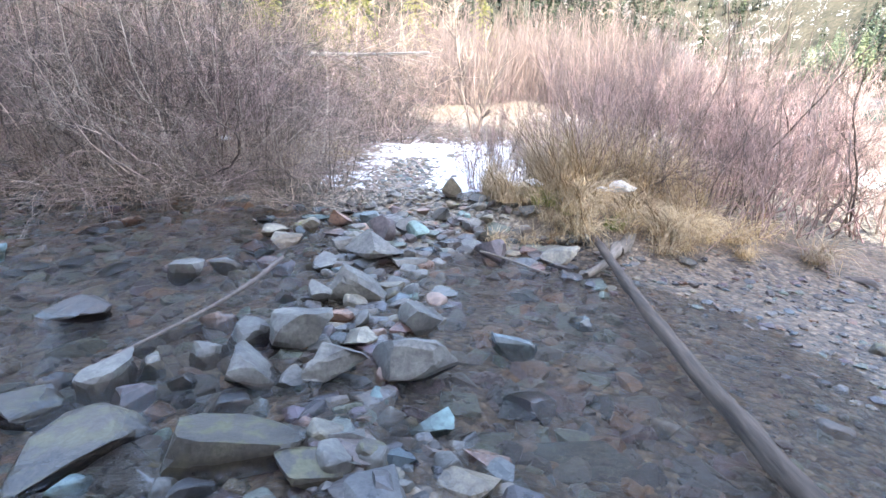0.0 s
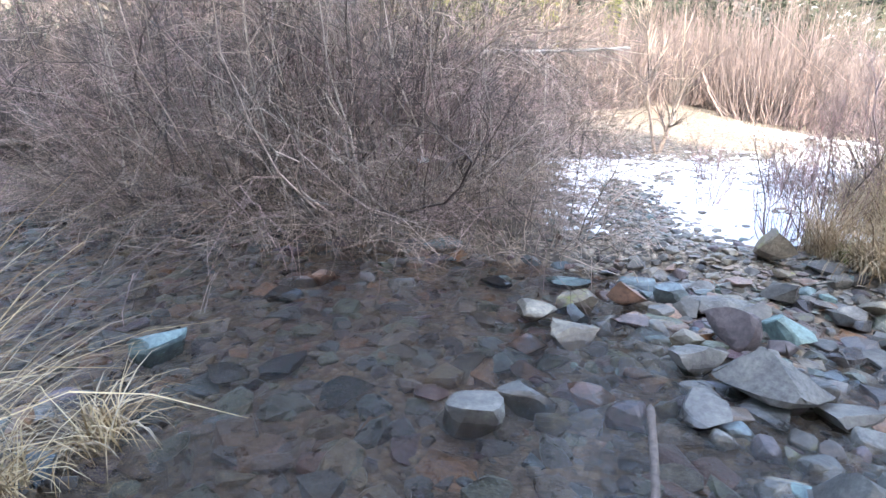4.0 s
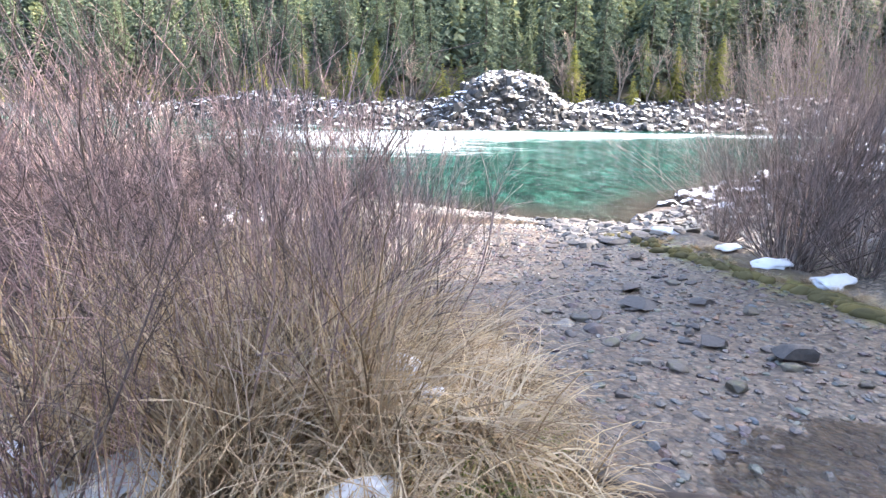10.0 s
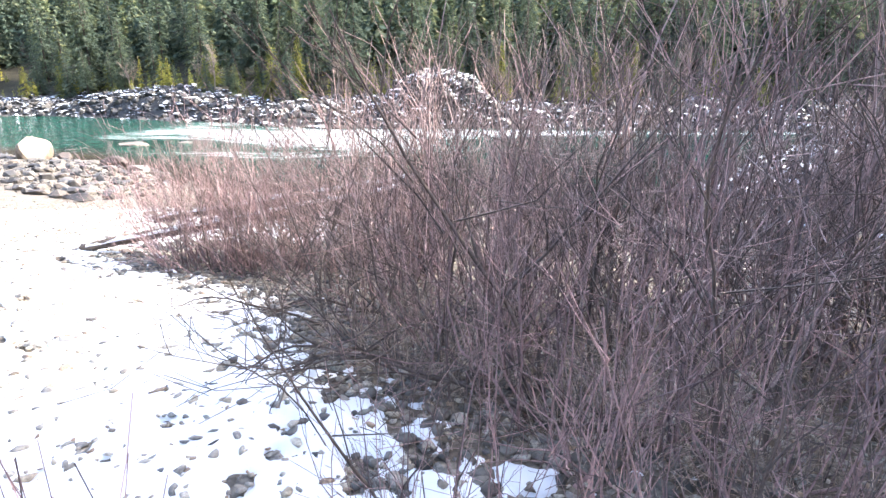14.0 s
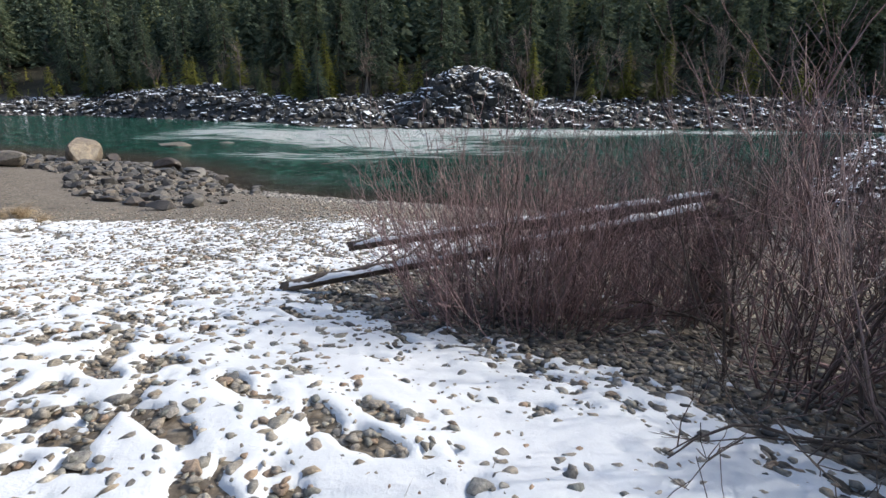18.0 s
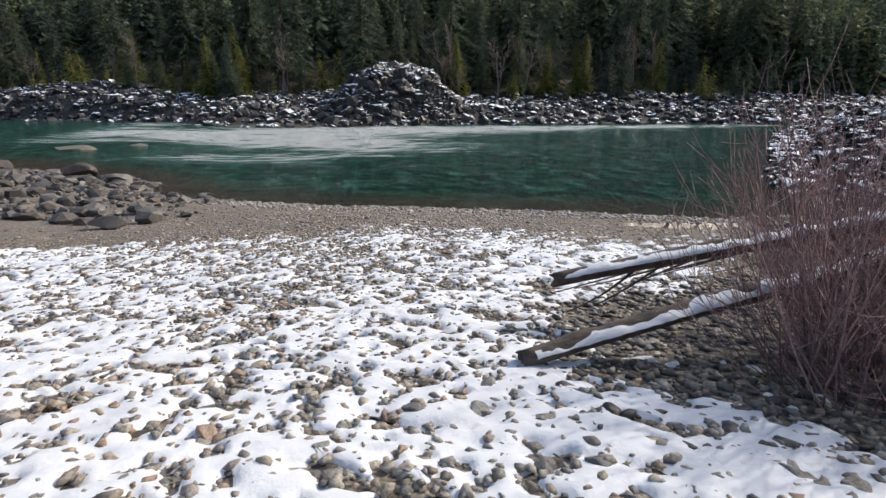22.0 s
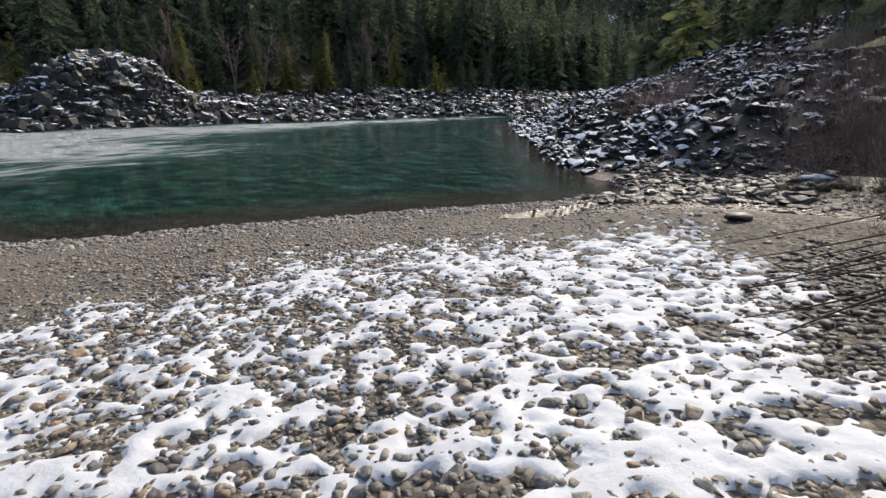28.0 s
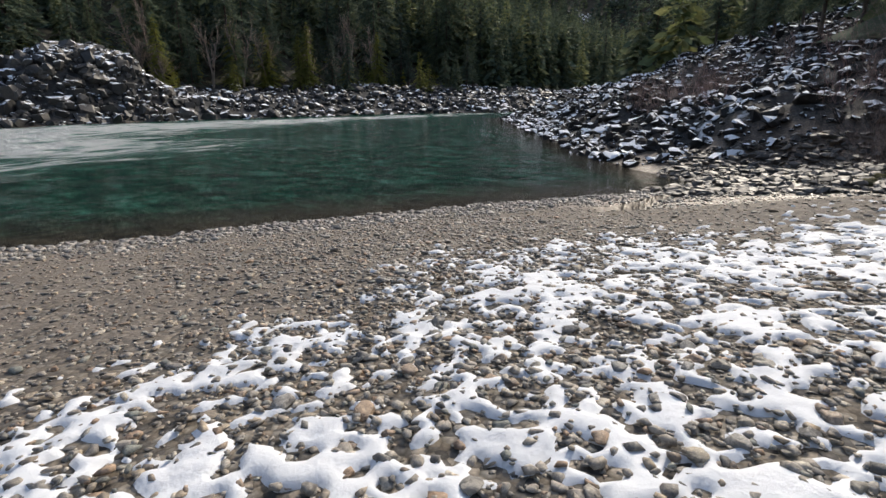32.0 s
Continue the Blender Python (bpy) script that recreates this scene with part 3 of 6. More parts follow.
def rock_shape(r, base, cuts=7, deep=(0.55, 0.9), rough=0.06, axes=None):
    """An angular stone: a ball planed down by random cuts."""
    v = base[0].copy()
    for _ in range(cuts):
        n = r.normal(size=3)
        n /= np.linalg.norm(n)
        over = v @ n - r.uniform(*deep)
        v = v - np.where(over > 0, over, 0)[:, None] * n
    v = v + r.normal(size=v.shape) * rough * 0.5
    return v / np.abs(v).max(0)


def hull_forms(r, count, points=15, box=0.75, worn=0.0):
    """Angular stones as closed hulls of random points: lists of vertices and triangles."""
    out = []
    for _ in range(count):
        p = r.normal(size=(points, 3))
        p /= np.linalg.norm(p, axis=1, keepdims=True)
        p = np.sign(p) * np.abs(p) ** box
        p /= np.abs(p).max(0)
        bm = bmesh.new()
        for q in p:
            bm.verts.new(q)
        res = bmesh.ops.convex_hull(bm, input=bm.verts)
        bmesh.ops.delete(bm, geom=[g for g in res["geom_interior"] if isinstance(g, bmesh.types.BMVert)], context="VERTS")
        if worn:
            bmesh.ops.dissolve_limit(bm, angle_limit=0.2, verts=bm.verts, edges=bm.edges)
            bmesh.ops.bevel(bm, geom=bm.edges[:] + bm.verts[:], offset=worn, segments=1, affect="EDGES")
        bmesh.ops.triangulate(bm, faces=bm.faces)
        bmesh.ops.recalc_face_normals(bm, faces=bm.faces)
        bm.verts.index_update()
        out.append((np.array([v.co[:] for v in bm.verts]), np.array([[v.index for v in f.verts] for f in bm.faces])))
        bm.free()
    return out


def scatter_rocks(name, xs, ys, zs, sizes, material, flat=0.6, cuts=6, seed=1, base=None, sink=0.3, tip=0.35, shapes=14, soft=False, stretch=1.5, deep=(0.5, 0.85), points=15, box=0.75):
    """Many stones joined into one mesh."""
    r = np.random.default_rng(seed)
    forms = hull_forms(r, shapes, points, box) if base is None else [(rock_shape(r, base, cuts, deep, 0.05), base[1]) for _ in range(shapes)]
    n = len(xs)
    pick = r.integers(0, shapes, n)
    m = turns(r.uniform(0, 6.28, n), r.normal(0, tip, n))
    dims = np.stack([sizes * r.uniform(1, stretch, n), sizes * r.uniform(0.75, 1.1, n), sizes * flat * r.uniform(0.7, 1.3, n)], 1) * 0.5
    mid = np.stack([xs, ys, zs + dims[:, 2] * (1 - 2 * sink)], 1)
    parts = []
    for k in range(shapes):
        sel = pick == k
        fv, ff = forms[k]
        V = np.einsum("nij,nvj->nvi", m[sel], fv[None] * dims[sel][:, None, :]) + mid[sel][:, None, :]
        parts.append((V.reshape(-1, 3), (ff[None] + (np.arange(sel.sum()) * len(fv))[:, None, None]).reshape(-1, 3)))
    v, f = joined(parts)
    return mesh_of(name, v, f, material, soft)


# ---------------------------------------------------------------- ground, water, snow
def spread(lo, a, b, hi, step, grow=1.16):
    mid = list(np.arange(a, b + step * 0.5, step))
    left, d = [], step
    while (left[-1] if left else a) > lo:
        d *= grow
        left.append((left[-1] if left else a) - min(d, 14))
    right, d = [], step
    while (right[-1] if right else mid[-1]) < hi:
        d *= grow
        right.append((right[-1] if right else mid[-1]) + min(d, 14))
    return np.array(left[::-1] + mid + right)


xs = np.concatenate([spread(-420, -8, 21, 50, 0.1, 1.1)[:-1]])
xs = xs[xs < 50]
xs = np.concatenate([xs, np.arange(50, 84, 0.8), spread(84, 84, 85, 620, 1.0, 1.1)[1:]])
ys = np.concatenate([spread(-420, -1, 21, 520, 0.1, 1.06)])
gx, gy, gf = sheet(xs, ys)
gz = land(gx, gy)
near_s, far_s = side_distance(NEAR_SHORE, gx, gy), -side_distance(FAR_SHORE, gx, gy)
gm = mesh_of("ground", np.stack([gx, gy, gz], 1), gf, GROUND, True)
increek = (1 - smooth(creek_half(gx), creek_half(gx) + 0.5, np.abs(gy - creek_mid(gx)))) * (gx < 15) * (gx > -40)
south_hill = smooth(-1.0, -4.5, gy) * smooth(0.0, 0.8, near_s)
shore_wet = smooth(1.0, 0.1, near_s)
values(gm, "wet", np.clip(increek + smooth(1.2, 2.2, gx) * smooth(12, 9, gx) * smooth(6.8, 5.8, gy) * smooth(0.6, 1.5, gy) + smooth(8.5, 11, gx) * smooth(8.0, 5.0, gy) * smooth(0, 2, gy) * smooth(7, 4, near_s) + shore_wet + smooth(-0.6, -1.4, gy) * smooth(9, 5, near_s) * (gx > 8) * (gy > -3), 0, 1) * (far_s < 0))
values(gm, "sand", smooth(0.8, 2.2, near_s) * smooth(8.2, 5.5, near_s) * (gy > 5.5) * (gy < 32) * smooth(8, 11, gx) + 0.4 * increek * smooth(-0.9, -1.6, gx) * (gx > -14))
bushy = np.zeros_like(gx)
for bx, by, br in ((-4.5, 8.6, 3.2), (-8, 9.5, 3.5), (2.6, 7.6, 2.2), (3.6, 9.2, 1.8), (1.5, 6.2, 1.2), (6.8, 1.0, 1.0), (-5, 2.2, 1.2), (-2.5, 10, 1.6)):
    bushy = np.maximum(bushy, smooth(br * 1.15, br * 0.7, np.hypot(gx - bx, gy - by)))
values(gm, "litter", np.clip(bushy + smooth(-3, -9, gx) * smooth(7, 9, gy) + smooth(18, 24, gy) * (gx < 14) * 0.7 + 0.75 * smooth(11.5, 14, gy) * smooth(25, 22, gy) * smooth(5.5, 3.5, gx), 0, 1) * (1 - increek) * (near_s > 2))
values(gm, "rocky", np.clip(south_hill * (gx > 6) + smooth(0, 1, far_s) * smooth(20, 13, far_s), 0, 1))
values(gm, "forest", np.clip(smooth(11, 16, far_s) + smooth(-30, -38, gy) * smooth(4, 9, near_s) + smooth(-2, -5, gy) * smooth(8, 4, gx) + smooth(70, 90, gy) * (near_s > 8), 0, 1))
values(gm, "moss", np.exp(-((gy - (1.14 + 0.246 * (gx - 5.57))) / 0.4) ** 2) * smooth(4.0, 4.8, gx) * smooth(13, 11.5, gx))
farsnow = (0.3 - 0.2 * smooth(-30, -40, gy)) * south_hill * (gx > 6) + 0.25 * smooth(3, 8, far_s) * smooth(60, 20, far_s) + 0.16 * smooth(19, 22, gy) * (near_s > 9) * (gx > -3) * smooth(70, 60, gy)
farsnow = farsnow + 0.12 * smooth(60, 90, gy) * (near_s > 0) + 0.15 * smooth(60, 100, far_s) + 0.6 * (far_s > 10) * smooth(90, 120, gy) + 0.04 * smooth(-9, -12, gx) * (gy > 8)
values(gm, "snow", np.clip(farsnow, 0, 0.95) * (near_s > 0.4) * (1 - increek) + np.clip(0.28 * smooth(1, 4, far_s), 0, 0.9) * (far_s > 0) * (far_s < 14) + (0.1 + 0.24 * smooth(85, 120, gy) + 0.2 * smooth(-110, -140, gy)) * smooth(12, 16, far_s))
ground = thing("ground", "gravel beach and creek bank of grey-brown stones", "ground", kind="structure", me=gm)

# river
rx, ry, rf = sheet(np.concatenate([np.arange(13, 24, 0.3), np.arange(24, 66, 0.55), np.arange(66, 125, 4)]),
                   np.concatenate([np.arange(-150, -40, 5), np.arange(-40, 40, 0.55), np.arange(40, 420, 6)]))
rs, rfar = side_distance(NEAR_SHORE, rx, ry), -side_distance(FAR_SHORE, rx, ry)
chop = 0.05 * (fbm(rx * 0.7, ry * 0.35, 41) - 0.5)


def rapids(x, y):
    """White water: the sill at the head of the pool and the tongue that runs down from it."""
    sill = np.exp(-(((x - 46 - 0.6 * (y - 17)) / 5.0) ** 2 + ((y - 15.0) / 9.0) ** 2))
    tongue = np.exp(-(((x - 53.5 + 0.1 * np.maximum(0, -10 - y)) / np.clip(8.0 + 0.25 * np.minimum(0, y - 6), 3, 8)) ** 2)) * smooth(26, 14, y) * smooth(-52, -10, y)
    inner = 0.7 * np.exp(-(((x - 33.5) / 2.2) ** 2 + ((y - 15.0) / 5.5) ** 2))
    far_run = 0.5 * np.exp(-(((y - 27) / 3.0) ** 2)) * smooth(40, 46, x)
    return np.clip(1.9 * sill + 1.3 * tongue + inner + far_run, 0, 1)


fo = rapids(rx, ry)
wz = WATER + chop + 0.5 * fo * (fbm(rx * 0.5, ry * 0.3, 43, 3) - 0.45) + 0.35 * smooth(14, 26, ry)
keep = (rs < 1.2) & (rfar < 1.5)
wv, wf, used = trimmed(np.stack([rx, ry, wz], 1), rf, keep[rf].any(1))
rm = mesh_of("river", wv, wf, RIVER, True)
values(rm, "deep", np.clip(smooth(-0.1, 3.4, -rs[used]), 0, 1))
values(rm, "foam", fo[used])
thing("river", "emerald green river with white rapids", "river", kind="structure", me=rm)

# creek
cx, cy, cf = sheet(np.arange(-16, 5.0, 0.09), np.arange(-0.2, 9.0, 0.09))


def creek_level(x):
    return np.interp(x, [-40, -16, -6, -1.3, -0.2, 0.6, 1.6, 4, 7, 10, 14], [1.5, 0.55, 0.235, 0.17, 0.11, 0.05, -0.06, -0.46, -0.76, -1.07, -1.6])


level = creek_level(cx)
level = level + 0.012 * (fbm(cx * 3.5, cy * 3.5, 51) - 0.5) + 0.02 * np.exp(-(side_distance(DAM, cx, cy) / 0.4) ** 2)
keep = (np.abs(cy - creek_mid(cx)) < creek_half(cx) + 0.75) & (level > land(cx, cy) - 0.03)
cv, cf2, used = trimmed(np.stack([cx, cy, level], 1), cf, keep[cf].any(1))
thing("creek_water", "clear shallow creek water over stones", "water", kind="structure", me=mesh_of("creek_water", cv, cf2, CREEK, True))

# snow on the beach, the clearing and the path
sx, sy, sf = sheet(np.arange(-2.2, 13.6, 0.028), np.arange(6.9, 21.0, 0.028))
cover = snow_cover(sx, sy)
bend = 0.6 * vnoise(sx * 5, sy * 5, 68)
lump = 0.17 * fbm(sx * 1.2, sy * 1.2, 61, 2) + 0.14 * vnoise(sx * 3.6 + bend, sy * 3.6, 67) + 0.37 * vnoise(sx * 10.5 - bend, sy * 10.5 + bend, 69) + 0.32 * vnoise(sx * 18.0 + bend, sy * 18.0, 70)
pits = 0.12 * smooth(0.66, 0.85, vnoise(sx * 4.6, sy * 4.6, 71))
deepness = 1.2 * (lump - (0.485 + (0.5 - cover) * 0.5)) - pits - 0.3 * (cover < 0.04)
steps = np.zeros_like(sx)
r_ = np.random.default_rng(12)
for k in range(30):
    u = k / 30
    fx, fy = 1.6 + 4.3 * u + r_.normal(0, 0.4), 11.8 + 2.6 * u ** 1.2 + r_.normal(0, 0.5)
    a = r_.uniform(0.2, 1.0)
    dx, dy = sx - fx, sy - fy
    lx, ly = dx * math.cos(a) + dy * math.sin(a), -dx * math.sin(a) + dy * math.cos(a)
    steps = np.maximum(steps, smooth(1.15, 0.75, np.hypot(lx / 0.15, ly / 0.06)))
thick = 0.01 * smooth(0.0, 0.04, deepness) + 0.036 * np.sqrt(np.clip(deepness, 0, 0.35)) - 0.03 * np.clip(-deepness * 8, 0, 1) - 0.06 * steps * (deepness > 0)
keep = deepness > -0.03
sv, sf2, used = trimmed(np.stack([sx, sy, land(sx, sy) + thick], 1), sf, keep[sf].any(1))
thing("snow", "patchy melting snow over beach pebbles", "snow", kind="stuff", me=mesh_of("snow", sv, sf2, SNOW, True))


def snow_lump(x, y, z, sx_, sy_, sz_, seed):
    r = np.random.default_rng(seed)
    v = BALL3[0]
    big, fine = fbm(v[:, 0] * 1.7 + seed, v[:, 1] * 1.7 + v[:, 2] * 1.1, seed), fbm(v[:, 0] * 5 + seed, v[:, 1] * 5 + v[:, 2] * 4, seed + 1)
    v = v * (0.35 + 1.5 * (big[:, None] - 0.15) + 0.5 * (fine[:, None] - 0.5)) * np.array([sx_, sy_, sz_]) * 0.62
    v[:, 2] = np.maximum(v[:, 2], -0.25 * sz_)
    thing("snow_patch", "small lump of melting snow on dead grass", "snow", "snow lumps on the grass bank", at=pose(x, y, z, rz=r.uniform(0, 180)), me=mesh_of("snow_patch", v, BALL3[1], SNOW, True))


# ---------------------------------------------------------------- stones
STONE_FORMS = {}


def creek_rock(x, y, wide, deep, high, turn, colour, up=0.0, tip=0.0):
    r = np.random.default_rng(int(abs(x * 977 + y * 131) * 10) + 5)
    wide, deep, high = wide * 1.13, deep * 1.13, high * (1.3 if high > 0.14 else 1.0)
    v = rock_shape(r, BALL3, 15, (0.28, 0.6), 0.008) * np.array([wide, deep, high]) * 0.5
    rough = fbm(v[:, 0] * 9 + x, v[:, 1] * 9 + v[:, 2] * 7 + y, 4)
    v = v * (1 + 0.07 * (rough[:, None] - 0.5))
    me = mesh_of("creek_rock", v, BALL3[1], ROCKS[colour])
    up_to = creek_level(x) - h(x, y) - high * 0.38 - up + 0.03
    values(me, "wet", smooth(0.03, -0.01, v[:, 2] - up_to - 0.03 * (rough - 0.5)))
    words = {"grey": "grey angular stone", "blue": "blue-green angular stone", "purple": "dark purple angular stone", "pink": "pinkish rounded stone",
             "tan": "pale tan stone with cracks", "mossy": "brown stone with yellow-green moss", "dark": "dark wet stone", "slab": "large mottled grey-brown slab"}[colour]
    thing("creek_rock", words + " in the shallow creek", "rock", "stepping stones across the creek",
          at=pose(x, y, h(x, y) + high * 0.38 + up, tip, r.uniform(-6, 6), turn), me=me)

creek_rock(-0.73, 4.36, 0.51, 0.34, 0.25, -4, "grey")
creek_rock(-0.73, 3.48, 0.40, 0.34, 0.25, 16, "grey")
creek_rock(-0.22, 2.47, 0.44, 0.30, 0.23, 2, "grey")
creek_rock(-0.27, 3.01, 0.30, 0.23, 0.21, -12, "grey")
creek_rock(-0.63, 2.39, 0.35, 0.29, 0.19, -5, "grey")
creek_rock(-1.07, 2.31, 0.38, 0.28, 0.22, 26, "grey")
creek_rock(-0.96, 2.68, 0.43, 0.32, 0.24, 24, "grey")
creek_rock(-1.23, 2.74, 0.28, 0.23, 0.21, 47, "grey")
creek_rock(-1.37, 2.50, 0.25, 0.18, 0.19, 36, "grey")
creek_rock(-1.60, 2.42, 0.21, 0.17, 0.15, 23, "tan")
creek_rock(-1.73, 2.29, 0.30, 0.20, 0.19, 61, "grey")
creek_rock(-1.74, 2.95, 0.37, 0.27, 0.12, 21, "tan")
creek_rock(-1.54, 3.02, 0.25, 0.22, 0.15, 31, "pink")
creek_rock(-1.81, 2.72, 0.23, 0.17, 0.14, 47, "grey")
creek_rock(-0.82, 2.31, 0.18, 0.12, 0.13, 30, "grey")
creek_rock(-1.37, 2.29, 0.19, 0.14, 0.14, 10, "grey")
creek_rock(-1.05, 2.10, 0.20, 0.16, 0.12, 48, "dark")
creek_rock(-0.97, 1.79, 0.6, 0.42, 0.17, 35, "slab")
creek_rock(-0.60, 1.64, 0.28, 0.20, 0.12, 32, "slab")
creek_rock(-1.91, 2.01, 0.44, 0.36, 0.15, 29, "slab")
creek_rock(-1.58, 1.83, 0.55, 0.45, 0.18, 49, "slab")
creek_rock(-1.53, 2.15, 0.28, 0.23, 0.16, 52, "purple")
creek_rock(-2.00, 2.27, 0.26, 0.20, 0.13, 54, "dark")
creek_rock(-1.24, 3.47, 0.21, 0.18, 0.14, -0, "grey")
creek_rock(-0.99, 3.38, 0.22, 0.19, 0.15, 11, "grey")
creek_rock(-0.96, 3.05, 0.22, 0.17, 0.08, -0, "tan")
creek_rock(-0.73, 3.02, 0.16, 0.13, 0.11, 3, "pink")
creek_rock(-0.56, 2.77, 0.22, 0.19, 0.11, 0, "tan")
creek_rock(-0.51, 3.62, 0.27, 0.21, 0.11, 3, "tan")
creek_rock(-0.15, 3.69, 0.27, 0.22, 0.11, -13, "tan")
creek_rock(-0.42, 4.29, 0.29, 0.20, 0.12, 18, "grey")
creek_rock(-2.22, 3.91, 0.30, 0.25, 0.19, 33, "grey")
creek_rock(-2.40, 3.11, 0.56, 0.42, 0.19, 23, "dark")
creek_rock(-1.96, 4.53, 0.30, 0.26, 0.12, 7, "pink")
creek_rock(-1.97, 5.24, 0.37, 0.33, 0.16, 27, "tan")
creek_rock(-2.30, 4.54, 0.28, 0.23, 0.12, 50, "tan")
creek_rock(-0.11, 2.01, 0.19, 0.17, 0.11, 18, "blue")
creek_rock(0.33, 2.88, 0.28, 0.18, 0.15, -13, "blue")
creek_rock(0.86, 3.34, 0.20, 0.13, 0.14, -30, "blue")
creek_rock(0.49, 1.99, 0.50, 0.36, 0.13, 4, "blue", -0.03)
creek_rock(-1.68, 5.98, 0.34, 0.23, 0.14, 6, "blue")
creek_rock(-1.41, 5.72, 0.26, 0.20, 0.14, 31, "pink")
creek_rock(-1.08, 6.02, 0.40, 0.35, 0.14, 21, "blue")
creek_rock(-0.74, 5.49, 0.36, 0.26, 0.15, 10, "grey")
creek_rock(-1.92, 4.14, 0.30, 0.25, 0.15, 2, "grey")
creek_rock(-1.94, 2.60, 0.17, 0.14, 0.08, 30, "grey")
creek_rock(0.36, 2.33, 0.26, 0.21, 0.12, -0, "purple")
creek_rock(0.99, 2.24, 0.21, 0.18, 0.10, -23, "tan")
creek_rock(-1.34, 5.98, 0.20, 0.15, 0.10, -28, "purple")
creek_rock(-1.28, 5.54, 0.27, 0.23, 0.21, -18, "pink")
creek_rock(-1.07, 5.79, 0.18, 0.12, 0.10, -14, "blue")
creek_rock(-0.93, 6.02, 0.19, 0.13, 0.14, -5, "purple")
creek_rock(-0.93, 5.62, 0.26, 0.19, 0.18, -26, "blue")
creek_rock(-0.89, 5.43, 0.23, 0.21, 0.15, -28, "grey")
creek_rock(-0.58, 5.26, 0.29, 0.22, 0.15, -52, "grey")
creek_rock(-0.53, 5.48, 0.23, 0.18, 0.13, -9, "grey")
creek_rock(-1.07, 5.38, 0.17, 0.14, 0.13, -6, "grey")
creek_rock(-0.41, 5.06, 0.28, 0.25, 0.19, -21, "blue")
creek_rock(-0.76, 5.01, 0.31, 0.26, 0.22, -15, "purple")
creek_rock(-1.00, 4.96, 0.20, 0.17, 0.15, -37, "tan")
creek_rock(-1.28, 5.29, 0.31, 0.24, 0.10, -22, "pink")
creek_rock(-1.61, 5.44, 0.31, 0.22, 0.21, -1, "mossy")
creek_rock(-1.61, 5.29, 0.19, 0.14, 0.14, 1, "blue")
creek_rock(-1.15, 5.00, 0.15, 0.12, 0.11, -40, "blue")
creek_rock(-0.18, 5.73, 0.25, 0.19, 0.15, -39, "grey")
creek_rock(0.24, 6.09, 0.26, 0.22, 0.12, -56, "grey")
creek_rock(0.10, 5.74, 0.15, 0.10, 0.11, -37, "blue")
creek_rock(0.31, 5.58, 0.20, 0.15, 0.13, -34, "tan")
creek_rock(0.11, 5.53, 0.21, 0.16, 0.12, -55, "grey")
creek_rock(-0.42, 5.96, 0.24, 0.22, 0.12, -40, "pink")
creek_rock(-0.50, 5.92, 0.19, 0.13, 0.10, -37, "grey")
creek_rock(-0.52, 5.70, 0.20, 0.15, 0.08, -41, "tan")
creek_rock(-0.67, 5.85, 0.15, 0.12, 0.09, -2, "blue")
creek_rock(-0.07, 6.3, 0.36, 0.27, 0.26, -34, "mossy")
creek_rock(-0.07, 6.05, 0.15, 0.12, 0.11, -13, "mossy")
creek_rock(0.22, 5.25, 0.20, 0.18, 0.14, -63, "grey")
creek_rock(0.80, 5.61, 0.25, 0.19, 0.10, -29, "grey")
creek_rock(0.31, 4.72, 0.35, 0.23, 0.21, -51, "purple")
creek_rock(0.89, 4.98, 0.38, 0.26, 0.11, -44, "tan")
creek_rock(1.27, 5.12, 0.25, 0.22, 0.11, -57, "grey")
creek_rock(0.15, 5.01, 0.35, 0.23, 0.11, -70, "grey")
creek_rock(-1.37, 6.25, 0.21, 0.16, 0.10, 10, "grey")
creek_rock(-1.10, 6.15, 0.21, 0.15, 0.09, -5, "grey")
creek_rock(-2.85, 6.54, 0.35, 0.26, 0.13, 7, "blue")
creek_rock(-2.06, 5.85, 0.13, 0.09, 0.08, 20, "tan")
creek_rock(-2.24, 5.99, 0.20, 0.15, 0.10, 24, "blue")
creek_rock(-2.28, 5.88, 0.29, 0.23, 0.11, -6, "dark")
creek_rock(-2.59, 6.04, 0.21, 0.16, 0.09, 35, "grey")
creek_rock(-4.07, 4.20, 0.3, 0.24, 0.2, 68, "blue")
creek_rock(-3.73, 5.64, 0.32, 0.21, 0.13, 18, "pink")
creek_rock(-4.95, 5.11, 0.29, 0.24, 0.12, 54, "tan")
creek_rock(-1.96, 4.82, 0.27, 0.21, 0.14, 8, "pink")
creek_rock(-1.67, 4.93, 0.28, 0.24, 0.16, 3, "tan")
creek_rock(-1.63, 4.30, 0.25, 0.20, 0.16, -17, "pink")
creek_rock(-1.81, 4.64, 0.19, 0.16, 0.12, 2, "blue")
creek_rock(-1.47, 4.15, 0.21, 0.18, 0.14, -14, "purple")
creek_rock(-1.30, 4.59, 0.21, 0.14, 0.11, -13, "pink")
creek_rock(-1.06, 4.43, 0.17, 0.15, 0.12, -14, "tan")
creek_rock(-1.15, 4.13, 0.26, 0.21, 0.16, -27, "grey")
creek_rock(-1.03, 4.67, 0.33, 0.25, 0.17, -9, "grey")
creek_rock(-2.27, 5.14, 0.26, 0.18, 0.08, -14, "tan")
creek_rock(-2.74, 4.63, 0.20, 0.17, 0.11, 12, "tan")
creek_rock(-2.58, 4.82, 0.15, 0.11, 0.09, 7, "dark")
creek_rock(-3.87, 5.24, 0.34, 0.28, 0.13, 14, "dark")
creek_rock(-3.34, 4.28, 0.32, 0.25, 0.11, 40, "dark")
creek_rock(-3.61, 4.12, 0.29, 0.24, 0.11, 14, "dark")
